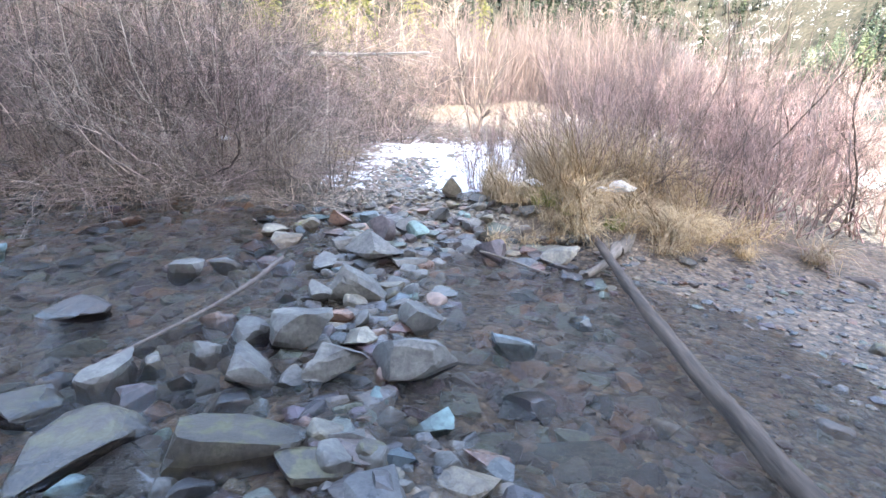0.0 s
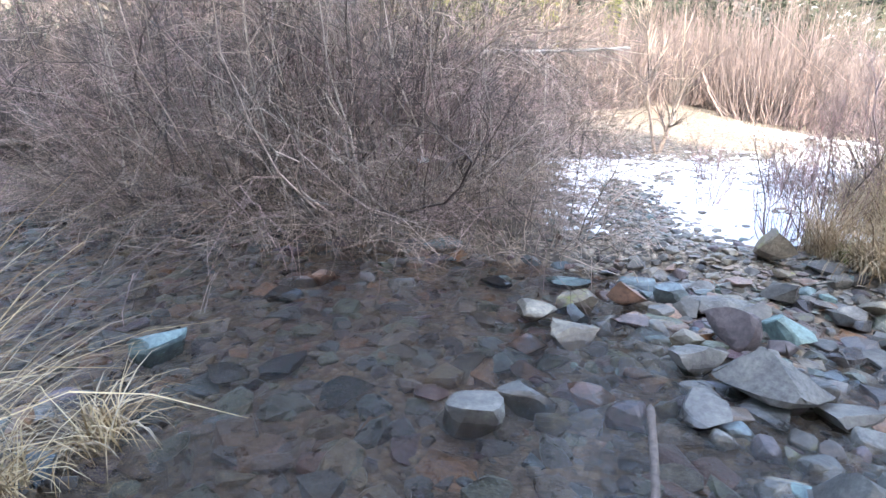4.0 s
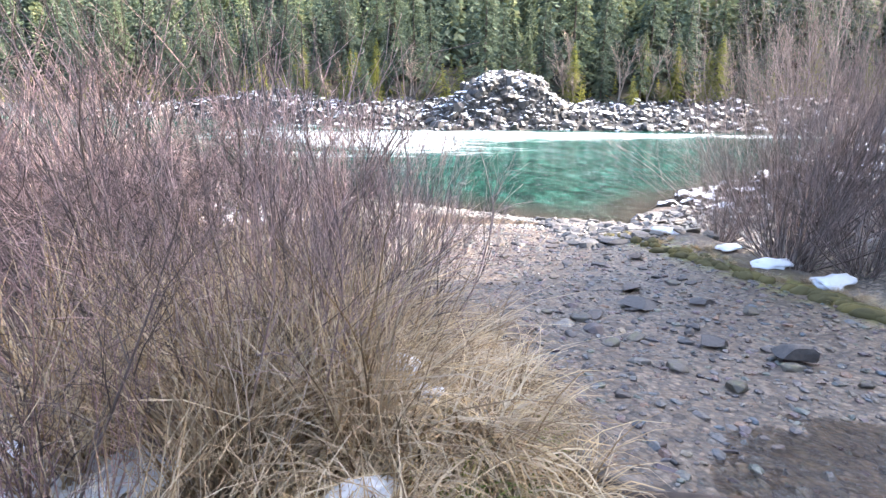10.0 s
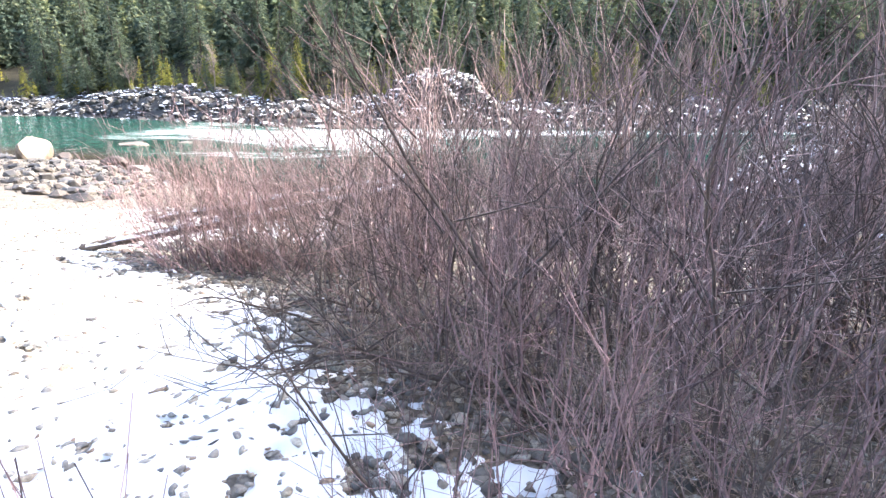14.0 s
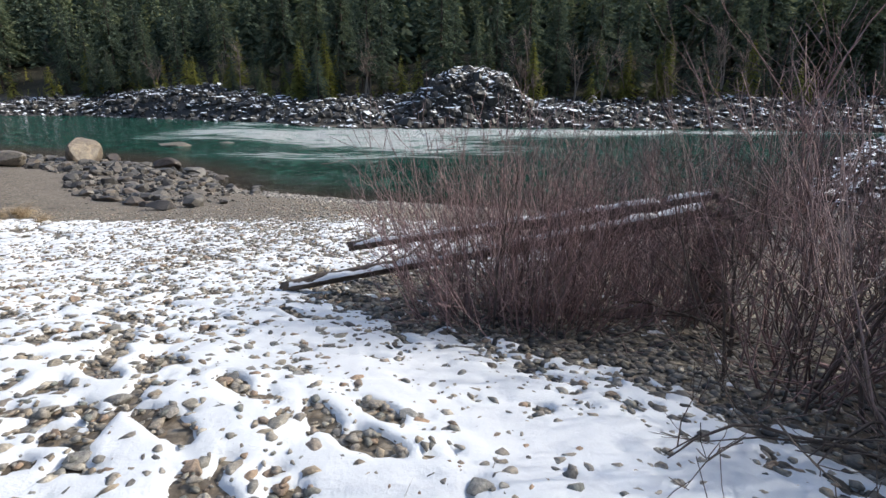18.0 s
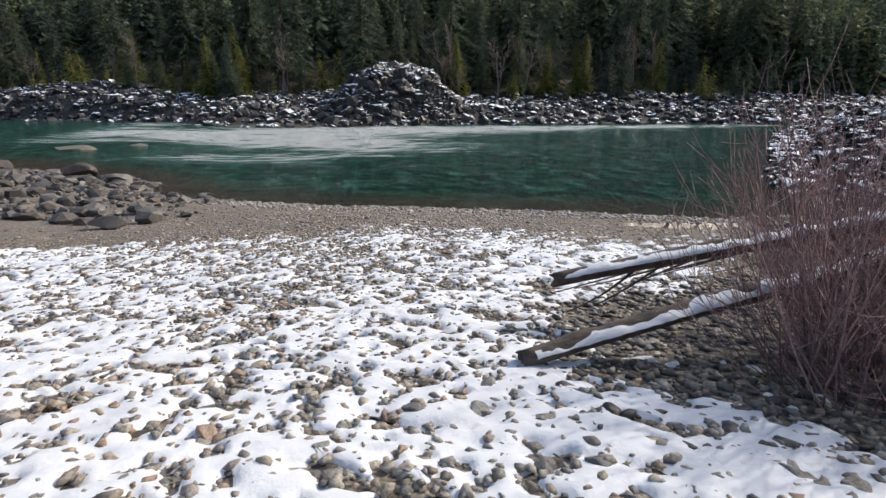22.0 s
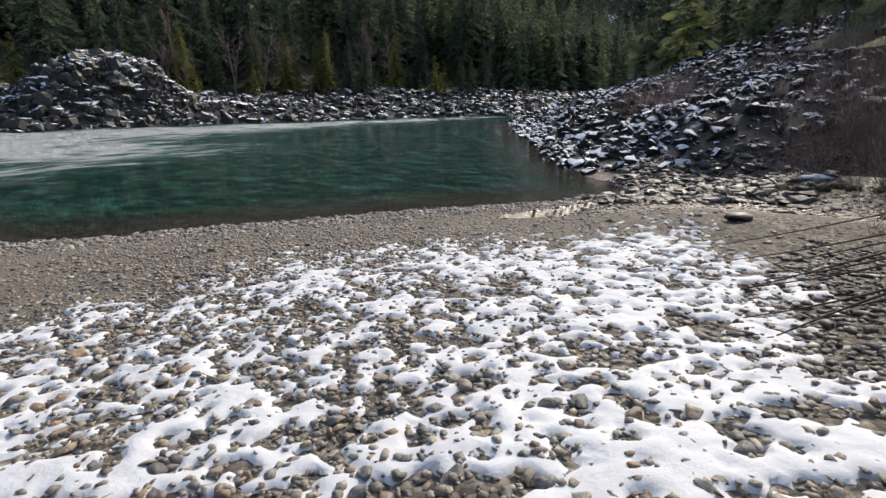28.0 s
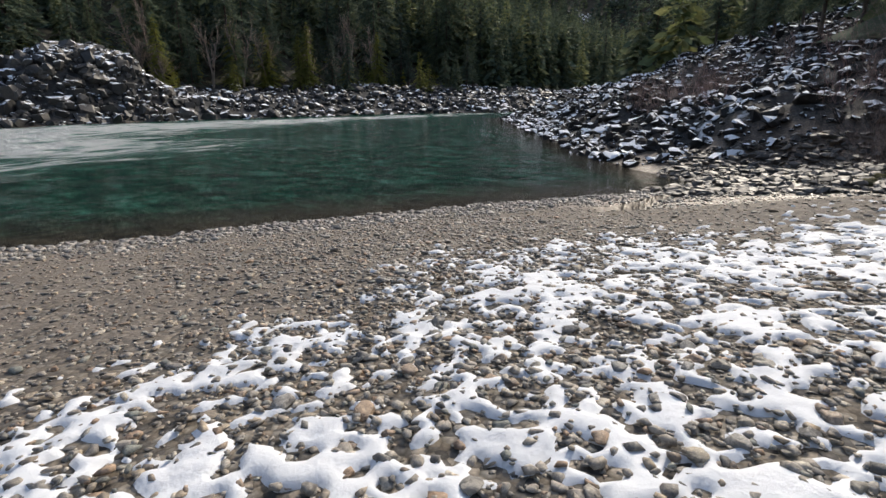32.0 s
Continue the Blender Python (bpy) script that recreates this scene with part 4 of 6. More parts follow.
creek_rock(-2.87, 4.11, 0.29, 0.24, 0.10, 20, "dark")
creek_rock(5.39, 3.54, 0.54, 0.41, 0.12, -101, "dark")
creek_rock(8.09, 2.68, 0.36, 0.26, 0.13, -86, "dark")
creek_rock(4.05, 3.22, 0.24, 0.17, 0.10, -109, "dark")
creek_rock(2.24, 4.93, 0.21, 0.15, 0.08, -87, "grey")
creek_rock(6.18, 3.34, 0.32, 0.28, 0.10, -85, "dark")
creek_rock(5.53, 2.71, 0.31, 0.21, 0.10, -104, "dark")
creek_rock(3.73, 2.69, 0.35, 0.31, 0.15, -133, "dark")
creek_rock(9.66, 2.55, 0.71, 0.53, 0.14, -93, "dark")
creek_rock(4.11, 5.06, 0.34, 0.29, 0.07, -92, "dark")
creek_rock(0.54, 3.85, 0.23, 0.17, 0.13, -18, "blue")
creek_rock(0.93, 4.80, 0.42, 0.34, 0.16, -15, "tan")

# ---------------------------------------------------------------- willows, grass, logs, trees
def willow_mesh(seed, stems, height, base=0.35, lean=0.45, twigs=4, thick=0.008, droop=0.0, material=None, n=7, name="stems", curl=1.0, reach=0.5):
    """A thicket of thin stems that rise from one base, each with side twigs."""
    r = np.random.default_rng(seed)
    a, q = r.uniform(0, 2 * np.pi, stems), np.sqrt(r.uniform(0, 1, stems)) * base
    root = np.stack([np.cos(a) * q, np.sin(a) * q, np.full(stems, -0.05)], 1)
    ang = np.abs(r.normal(0, lean, stems)) + 0.08
    b = a + r.normal(0, 0.5, stems)
    L = height * r.uniform(0.45, 1.05, stems) * (1 - 0.25 * np.clip(ang - 0.5, 0, 1))
    u = np.linspace(0, 1, n)
    bend = r.normal(-0.35, 0.3, stems) + droop * r.uniform(0.3, 1.2, stems)
    th = ang[:, None] * (1 + bend[:, None] * u[None]) + 0.09 * curl * np.cumsum(r.normal(size=(stems, n)), 1)
    bb = b[:, None] + 0.16 * curl * np.cumsum(r.normal(size=(stems, n)), 1)
    step = np.stack([np.sin(th) * np.cos(bb), np.sin(th) * np.sin(bb), np.cos(th)], 2) * (L / (n - 1))[:, None, None]
    step[:, 0] = 0
    P = root[:, None, :] + np.cumsum(step, 1)
    P[..., 2] = np.maximum(P[..., 2], 0.02 * u[None])
    out_ = np.hypot(P[..., 0], P[..., 1]) / (reach * height + base) + 1e-6
    P[..., :2] *= (np.tanh(out_) / out_)[..., None]
    R = thick * r.uniform(0.6, 1.5, stems)[:, None] * (1 - 0.82 * u[None])
    out = [tubes(P, R, 3)]
    lines, radii, m = P, R, 4
    for depth, per in ((1, twigs), (2, max(1, twigs // 2))):
        S = len(lines)
        cnt = S * per
        src = np.repeat(np.arange(S), per)
        k = r.uniform(0.3, 0.95, cnt) * (lines.shape[1] - 1)
        i = np.minimum(k.astype(int), lines.shape[1] - 2)
        f = (k - i)[:, None]
        p0 = lines[src, i] * (1 - f) + lines[src, i + 1] * f
        d = lines[src, i + 1] - lines[src, i]
        d /= np.linalg.norm(d, axis=1, keepdims=True) + 1e-9
        d = d + r.normal(0, 0.32 + 0.12 * curl, (cnt, 3)) * (1 if depth == 1 else 0.8)
        d /= np.linalg.norm(d, axis=1, keepdims=True)
        ln = height * r.uniform(0.08, 0.3, cnt) * (1 if depth == 1 else 0.5)
        uu = np.linspace(0, 1, m)
        Q = p0[:, None, :] + d[:, None, :] * (ln[:, None] * uu[None])[..., None]
        Q[..., 2] += (r.normal(0.12 - droop * 0.3, 0.12, cnt) * ln)[:, None] * (uu ** 2)[None]
        Q += np.cumsum(r.normal(0, 0.012 * curl, Q.shape), 1) * (ln[:, None, None] / 0.4)
        Rq = (radii[src, i] * 0.62)[:, None] * (1 - 0.75 * uu[None])
        Rq = np.maximum(Rq, 0.0017)
        out.append(tubes(Q, Rq, 3))
        lines, radii, m = Q, Rq, 3
        if depth == 1 and stems > 160:
            break
    v, f = joined(out)
    return mesh_of(name, v, f, material, True)


def tuft_mesh(seed, blades, height, spread_, droop, material, wide=0.006, side=None):
    r = np.random.default_rng(seed)
    n = 6
    u = np.linspace(0, 1, n)
    a = r.uniform(0, 2 * np.pi, blades)
    if side is not None:
        a = side + r.normal(0, 0.8, blades)
    q = np.sqrt(r.uniform(0, 1, blades)) * spread_
    a0 = r.uniform(0, 2 * np.pi, blades)
    root = np.stack([np.cos(a0) * q, np.sin(a0) * q, np.zeros(blades)], 1)
    L = height * r.uniform(0.5, 1.2, blades)
    th = r.uniform(0.05, 0.5, blades)[:, None] + droop * r.uniform(0.4, 1.5, blades)[:, None] * u[None] ** 1.3
    aa = a[:, None] + 0.15 * np.cumsum(r.normal(size=(blades, n)), 1)
    step = np.stack([np.sin(th) * np.cos(aa), np.sin(th) * np.sin(aa), np.cos(th)], 2) * (L / (n - 1))[:, None, None]
    step[:, 0] = 0
    P = root[:, None] + np.cumsum(step, 1)
    P[..., 2] = np.maximum(P[..., 2], 0.01 - 0.25 * (side is not None))
    w = np.stack([-np.sin(aa), np.cos(aa), 0 * aa + 0.3], 2) * (wide * r.uniform(0.5, 1.3, blades)[:, None] * (1 - 0.9 * u[None]))[..., None]
    V = np.stack([P - w, P + w], 2).reshape(-1, 3)
    i = np.arange(blades * n * 2).reshape(blades, n, 2)
    F = np.stack([i[:, :-1, 0], i[:, :-1, 1], i[:, 1:, 1], i[:, 1:, 0]], -1).reshape(-1, 4)
    return mesh_of("grass_tuft", V, F, material)


def conifer_meshes(seed, height, width, needle, dense=1.0, bare=0.08, fine=0.5):
    """Trunk and crown of a conifer: whorls of drooping boughs set with small sprays."""
    r = np.random.default_rng(seed)
    u = np.linspace(0, 1, 9)
    P = np.stack([0.02 * height * np.cumsum(r.normal(0, 0.12, 9)), 0.02 * height * np.cumsum(r.normal(0, 0.12, 9)), u * height - 0.3], 1)
    tv, tf = tubes(P[None], (0.014 * height * (1 - 0.93 * u))[None] + 0.01, 7)
    trunk = mesh_of("trunk", tv, tf, CONBARK, True)
    whorls = int(26 * dense)
    verts, faces = [], []
    c = 0
    for w in range(whorls):
        g = bare + (1 - bare) * ((w + r.uniform(0, 0.8)) / whorls)
        reach = width * (1 - g) ** 0.8 * r.uniform(0.7, 1.15) + 0.06 * width
        for k in range(r.integers(5, 8)):
            a = r.uniform(0, 2 * np.pi)
            if r.uniform() < 0.12:
                continue
            ln = reach * r.uniform(0.6, 1.15)
            px, py = np.interp(g, u, P[:, 0]), np.interp(g, u, P[:, 1])
            sprays = max(3, int((7 * ln / width + 2) * 0.95 / fine))
            for j in range(sprays):
                q = (j + r.uniform(0.3, 1)) / sprays
                cxx, cyy = px + math.cos(a) * ln * q, py + math.sin(a) * ln * q
                czz = g * height + 0.12 * ln - 0.42 * ln * q ** 1.4 + r.normal(0, 0.04) * height * 0.1
                size = (0.3 * width * (1 - 0.45 * q) * (0.5 + 0.7 * (1 - g)) + 0.03 * width) * r.uniform(0.7, 1.3) * fine
                for side in (-1, 0, 1):
                    b = a + side * r.uniform(0.4, 1.2) + r.normal(0, 0.2)
                    ln_, wd, roll = size * r.uniform(0.8, 1.5), size * r.uniform(0.2, 0.4), r.uniform(-1.2, 1.2)
                    ox, oy, dz = math.cos(b) * ln_, math.sin(b) * ln_, -ln_ * r.uniform(0.0, 0.45)
                    nx, ny, nz = -math.sin(b) * wd * math.cos(roll), math.cos(b) * wd * math.cos(roll), wd * math.sin(roll)
                    verts += [(cxx, cyy, czz), (cxx + ox * 0.5 + nx, cyy + oy * 0.5 + ny, czz + dz * 0.35 + nz),
                              (cxx + ox, cyy + oy, czz + dz), (cxx + ox * 0.5 - nx, cyy + oy * 0.5 - ny, czz + dz * 0.35 - nz)]
                    faces.append((c, c + 1, c + 2, c + 3))
                    c += 4
    crown = mesh_of("crown", np.array(verts), np.array(faces), needle)
    return trunk, crown


def log_mesh(length, r0, r1, seed, material, bow=0.04, knots=5, sides=16, n=48):
    """A log along +x with a bowed, knotty, uneven barrel and broken ends."""
    r = np.random.default_rng(seed)
    u = np.linspace(0, 1, n)
    rad = r0 + (r1 - r0) * u
    a = np.arange(sides) * 2 * np.pi / sides
    warp = np.array([fbm(np.cos(a) * 1.5 + 5 + x * 3, np.sin(a) * 1.5 + 9 + x * 2.2, seed) for x in u * length])
    rr = rad[:, None] * (0.82 + 0.36 * warp)
    for _ in range(knots):
        ku, ka = r.uniform(0.05, 0.95), r.uniform(0, 6.28)
        rr += rad[:, None] * 0.35 * np.exp(-((u[:, None] - ku) * length / 0.07) ** 2 - (np.angle(np.exp(1j * (a[None] - ka))) / 0.4) ** 2)
    cy_, cz_ = bow * length * np.sin(u * np.pi) * r.choice([-1, 1]), 0.02 * length * np.sin(u * 5 + 1)
    V = np.stack([np.repeat(u * length, sides).reshape(n, sides), cy_[:, None] + rr * np.cos(a), cz_[:, None] * 0.3 + rr * np.sin(a)], 2)
    V[0, :, 0] += r.uniform(-0.5, 0.4, sides) * r0
    V[-1, :, 0] += r.uniform(-0.8, 1.2, sides) * r1
    idx = np.arange(n * sides).reshape(n, sides)
    F = np.stack([idx[:-1], np.roll(idx, -1, 1)[:-1], np.roll(idx, -1, 1)[1:], idx[1:]], -1).reshape(-1, 4).tolist()
    V = V.reshape(-1, 3)
    V = np.vstack([V, V[:sides].mean(0) + [0.03, 0, 0], V[-sides:].mean(0) - [0.03, 0, 0]])
    F += [(n * sides, (k + 1) % sides, k) for k in range(sides)] + [(n * sides + 1, (n - 1) * sides + k, (n - 1) * sides + (k + 1) % sides) for k in range(sides)]
    return mesh_of("log", V, F, material, True)


def along(a, b):
    """Pose of something built along +x from a to b."""
    a, b = Vector(a), Vector(b)
    return Matrix.Translation(a) @ (b - a).to_track_quat("X", "Z").to_matrix().to_4x4()


def span(a, b):
    return (Vector(b) - Vector(a)).length


# -- willow shrubs: forms built once, then copied
def shrub_form(name, label, group, seeds, **kw):
    ob = thing(name, label, "shrub", group)
    many, old = kw.pop("stems"), kw.pop("old", 2)
    for s in seeds:
        for k in range(3):
            tagged(piece("stem_clump", willow_mesh(s * 10 + k, stems=many // 3, **kw), ob), kind="stuff")
        kw2 = dict(kw, thick=kw.get("thick", 0.007) * 1.5, height=kw["height"] * 1.05, twigs=kw["twigs"] + 3, n=12)
        for k in range(old):
            tagged(piece("stem", willow_mesh(s * 10 + 7 + k, stems=1, **dict(kw2, material=OLDWOOD if k else kw2["material"])), ob), kind="stuff")
    return ob


OLDWOOD = bark("old_willow_wood", (0.045, 0.035, 0.03), (0.16, 0.125, 0.105), 25, vary=0.4)
UPRIGHT = [shrub_form("willow_shrub", "leafless reddish-brown willow shrub with thin upright stems", "willow thicket", (s, s + 50), stems=9, height=2.5, base=0.42, lean=0.5, twigs=5, thick=0.0085, material=m, curl=1.9, old=3, reach=0.62)
           for s, m in ((1, WILLOW), (2, WILLOW_RED), (3, WILLOW))]
TANGLE = [shrub_form("tangled_shrub", "leafless tangled shrub with drooping tan-brown twigs", "thicket by the creek", (s, s + 50), stems=24, height=3.0, base=0.75, lean=0.85, twigs=6, droop=1.05, material=m, curl=2.8, old=8, reach=0.85)
          for s, m in ((11, WILLOW_TAN), (12, WILLOW), (13, WILLOW_TAN))]
BRAMBLE = [shrub_form("bramble", "low tangle of arching tan canes at the water's edge", "thicket by the creek", (s,), stems=36, height=1.5, base=0.5, lean=0.9, twigs=5, droop=1.2, thick=0.006, material=WILLOW_TAN, curl=2.4, reach=1.0) for s in (41, 42)]
CANE = [shrub_form("bramble", "long pale canes arching out of the thicket", "thicket by the creek", (s,), stems=9, height=2.6, base=0.4, lean=0.6, twigs=3, droop=1.1, thick=0.008, material=CANES, curl=2.1, reach=1.0) for s in (45, 46)]
LOW = [shrub_form("willow_shrub", "low dense reddish willow shrub with fanned stems", "willows on the beach", (s, s + 50), stems=39, height=1.7, base=0.42, lean=0.62, twigs=4, thick=0.0055, material=WILLOW_PURPLE, curl=1.3, reach=0.62) for s in (21, 22)]
DIST = [shrub_form("willow_shrub", "distant leafless reddish willow shrub", "far willow scrub", (s,), stems=70, height=2.6, base=0.7, lean=0.4, twigs=3, thick=0.011, material=WILLOW_FAR) for s in (31, 32)]
CLUMP = [shrub_form("willow_shrub", "tall grey-brown willow clump fanning from one base", "willows on the south bank", (s,), stems=75, height=4.9, base=0.4, lean=0.55, twigs=5, thick=0.0085, material=WILLOW_GREY, curl=0.9, old=3, reach=0.75) for s in (61, 62)]
used_forms = set()


def plant(form, x, y, size=1.0, turn=0.0, tip=0.0, wide=1.0, sink=0.0):
    m = pose(x, y, h(x, y) - sink, tip, 0, turn) 
    if form.name not in used_forms:
        used_forms.add(form.name)
        form.matrix_basis = m @ Matrix.Diagonal((size * wide, size * wide, size, 1))
        return form
    c = copy_thing(form, m)
    c.scale = (size * wide, size * wide, size)
    return c


rp = random.Random(5)

# right-hand thicket between the path and the creek
for x, y, s in ((2.0, 7.0, 0.75), (2.6, 7.3, 1.05), (3.2, 6.7, 1.0), (2.2, 7.9, 1.0), (3.0, 8.0, 1.05), (3.8, 7.3, 1.1), (4.3, 6.6, 0.95),
                (2.6, 8.8, 0.95), (3.5, 8.7, 1.05), (4.2, 8.2, 1.1), (3.2, 9.5, 0.9), (4.2, 9.3, 1.0), (4.9, 9.0, 1.1), (5.0, 7.7, 1.05), (4.0, 10.0, 0.8), (5.0, 10.0, 0.95), (5.8, 9.3, 1.0), (5.6, 6.9, 1.0), (6.3, 7.4, 1.0), (6.0, 8.3, 1.0), (6.9, 8.0, 0.9), (2.7, 6.2, 0.75), (3.4, 6.0, 0.75), (2.5, 9.35, 0.8), (3.1, 9.9, 0.75), (1.9, 8.9, 0.7), (3.8, 10.3, 0.75), (4.6, 10.5, 0.7)):
    plant(UPRIGHT[rp.randrange(3)], x, y, s, rp.uniform(0, 360), wide=rp.uniform(0.95, 1.25))
for x, y, s in ((6.0, 12.1, 0.85), (5.95, 11.75, 1.0), (6.2, 11.4, 0.95), (5.85, 11.3, 0.85), (6.1, 10.8, 0.9), (7.2, 10.3, 1.0), (6.7, 9.9, 1.0), (6.2, 10.1, 1.0)):
    plant(LOW[rp.randrange(2)], x, y, s, rp.uniform(0, 360))
for k in range(9):
    plant(BRAMBLE[k % 2], 1.6 + 0.2 * k + rp.uniform(-0.15, 0.15), 8.4 + 0.22 * k + rp.uniform(-0.2, 0.2), rp.uniform(0.45, 0.65), rp.uniform(0, 360))
# left-hand thicket
for x, y, s in ((-3.1, 7.8, 0.7), (-3.6, 7.5, 0.9), (-4.4, 7.4, 1.05), (-5.4, 7.6, 1.05), (-6.5, 7.8, 1.0), (-3.5, 8.7, 0.95), (-4.0, 8.5, 1.2), (-5.2, 8.7, 1.25), (-6.6, 9.0, 1.25), (-7.8, 8.6, 1.1),
                (-3.7, 9.6, 0.95), (-4.4, 9.9, 1.1), (-5.4, 10.3, 1.3), (-7.4, 10.4, 1.3), (-3.5, 11.2, 0.95), (-9.0, 12.0, 1.4), (-4.0, 12.0, 1.3)):
    plant(TANGLE[rp.randrange(3)], x, y, s * 1.2, rp.uniform(0, 360), wide=rp.uniform(0.9, 1.15))
for x, y, s in ((-1.9, 12.8, 1.1), (-2.6, 14.5, 1.3), (-1.6, 16.0, 1.0), (-5.5, 13.5, 1.7), (-8, 14, 1.8), (-11.5, 14.5, 1.7), (-15, 15.5, 1.8), (-4.2, 16, 1.6), (-19, 15.5, 1.7)):
    plant(TANGLE[rp.randrange(3)], x, y, s * 1.15, rp.uniform(0, 360), wide=rp.uniform(0.9, 1.15))
for x, y, s in ((-11, 10.5, 1.2), (-13, 12, 1.4), (-15.5, 11.5, 1.4), (-17, 13, 1.5), (-10, 13.5, 1.4), (-12.5, 14, 1.5), (-20, 13, 1.5), (-9.0, 10.6, 1.2)):
    plant(TANGLE[rp.randrange(3)], x, y, s, rp.uniform(0, 360), wide=1.1)
for k in range(12):
    plant(TANGLE[k % 3], -8.5 - 0.95 * k, 11.3 + rp.uniform(-0.8, 1.6), rp.uniform(1.3, 1.7), rp.uniform(0, 360), wide=1.15)
for x, y, s in ((-4.2, 8.1, 1.25), (-5.6, 8.4, 1.35), (-3.2, 8.3, 1.1), (-6.9, 9.2, 1.3)):
    plant(UPRIGHT[rp.randrange(3)], x, y, s, rp.uniform(0, 360))
for k in range(22):
    x = -1.7 - 0.26 * k
    plant(BRAMBLE[k % 2], x + rp.uniform(-0.1, 0.1), 6.72 + rp.uniform(-0.2, 0.5) + 0.15 * (x < -5), rp.uniform(0.7, 1.15), rp.uniform(0, 360))
for x, y in ((-2.6, 7.3), (-3.3, 7.1), (-4.1, 7.0), (-4.9, 7.0), (-5.8, 7.2), (-6.8, 7.4), (-3.6, 7.8), (-3.0, 7.6), (-2.3, 7.5), (-4.5, 7.4), (-5.3, 7.5), (-3.9, 7.3), (-6.2, 7.6)):
    plant(CANE[rp.randrange(2)], x, y, rp.uniform(0.8, 1.2), rp.uniform(0, 360))
for x, y, s in ((0.3, 7.1, 0.55), (0.62, 7.02, 0.58), (0.1, 8.75, 0.42), (1.1, 9.3, 0.42), (0.75, 7.3, 0.6), (1.3, 9.7, 0.55), (0.6, 10.6, 0.45), (1.7, 10.2, 0.5)):
    plant(UPRIGHT[1], x, y, s, rp.uniform(0, 360), wide=0.8)
for x, y, s in ((0.95, 6.5, 0.6), (1.4, 6.3, 0.65), (1.9, 6.4, 0.7), (2.3, 6.1, 0.6), (1.2, 6.7, 0.7)):
    plant(CANE[rp.randrange(2)] if s < 0.62 else UPRIGHT[0], x, y, s, rp.uniform(0, 360), wide=0.7)
# tall willow clump on the south bank of the creek mouth
for k, (x, y, s) in enumerate(((7.5, 0.45, 1.0), (8.3, 0.0, 0.95), (7.0, -0.35, 0.9), (8.9, -0.9, 1.0), (9.6, 0.5, 0.62), (10.3, 0.2, 0.55), (7.9, -1.6, 0.95))):
    plant(CLUMP[k % 2], x, y, s, rp.uniform(0, 360))
for k in range(34):
    x, y = rp.uniform(10.5, 24), rp.uniform(-14, -2.5)
    if side_distance(NEAR_SHORE, np.array([x]), np.array([y]))[0] > 3.5:
        plant(UPRIGHT[rp.randrange(3)], x, y, rp.uniform(0.5, 0.85), rp.uniform(0, 360), wide=1.3)
# far scrub to the north and east
for k in range(70):
    x, y = rp.uniform(-16, 24), rp.uniform(21, 46)
    if side_distance(NEAR_SHORE, np.array([x]), np.array([y]))[0] > 9 + rp.uniform(0, 6) and not (-3 < x < 6 and y < 25):
        plant(DIST[k % 2], x, y, rp.uniform(1.0, 1.9), rp.uniform(0, 360), wide=1.3)

for k in range(16):
    plant(DIST[k % 2], rp.uniform(-2, 10), rp.uniform(24.5, 31), rp.uniform(1.6, 2.2), rp.uniform(0, 360), wide=1.2)

# dead grass
TUFT = []
for k, (s, hgt, dr, mt) in enumerate(((1, 0.7, 2.3, STRAW), (2, 0.6, 2.9, STRAW), (3, 1.1, 1.0, STRAW), (4, 0.35, 1.6, GREENGRASS))):
    t_ = thing("grass_tuft", "tuft of bleached dead grass on the bank" if k < 3 else "small tuft of fresh green grass", "grass", "grass on the creek bank")
    for j in range(3):
        piece("blade_clump", tuft_mesh(s * 10 + j, 50 if k < 3 else 34, hgt, 0.15, dr, mt, 0.0055), t_)
    TUFT.append(t_)
for k in range(120):
    x, y = rp.gauss(1.7, 0.75), rp.gauss(5.9, 0.5)
    if y < 5.0 + 0.1 * abs(x - 1.5) or x < 0.35 or min(math.hypot(x - 1.85, y - 6.05), math.hypot(x - 1.65, y - 5.8), math.hypot(x - 1.0, y - 5.7)) < 0.2:
        continue
    plant(TUFT[2 if y > 6.0 and rp.random() < 0.7 else rp.choice((0, 0, 1))], x, y, rp.uniform(0.5, 1.05), rp.uniform(0, 360))
for k in range(22):
    plant(TUFT[2], rp.uniform(0.9, 2.9), rp.uniform(6.3, 7.4), rp.uniform(0.8, 1.15), rp.uniform(0, 360))
for x, y in ((0.5, 6.2), (0.7, 6.0), (0.95, 5.7), (0.55, 6.45), (0.6, 6.2), (1.15, 5.5), (1.6, 5.3)):
    plant(TUFT[3], x, y, rp.uniform(0.6, 1.0), rp.uniform(0, 360))
for k in range(16):
    plant(TUFT[rp.choice((0, 1, 2))], rp.gauss(-3.95, 0.25), rp.gauss(2.5, 0.45), rp.uniform(0.7, 1.1), rp.uniform(0, 360))
for k in range(40):
    plant(TUFT[rp.choice((0, 1, 2))], rp.uniform(-7, -1.8), rp.uniform(7.0, 9.5), rp.uniform(0.6, 1.0), rp.uniform(0, 360))

for k in range(22):
    plant(TUFT[rp.choice((0, 1, 1))], rp.gauss(13.2, 0.8), rp.gauss(20.4, 0.5), rp.uniform(0.4, 0.75), rp.uniform(0, 360))

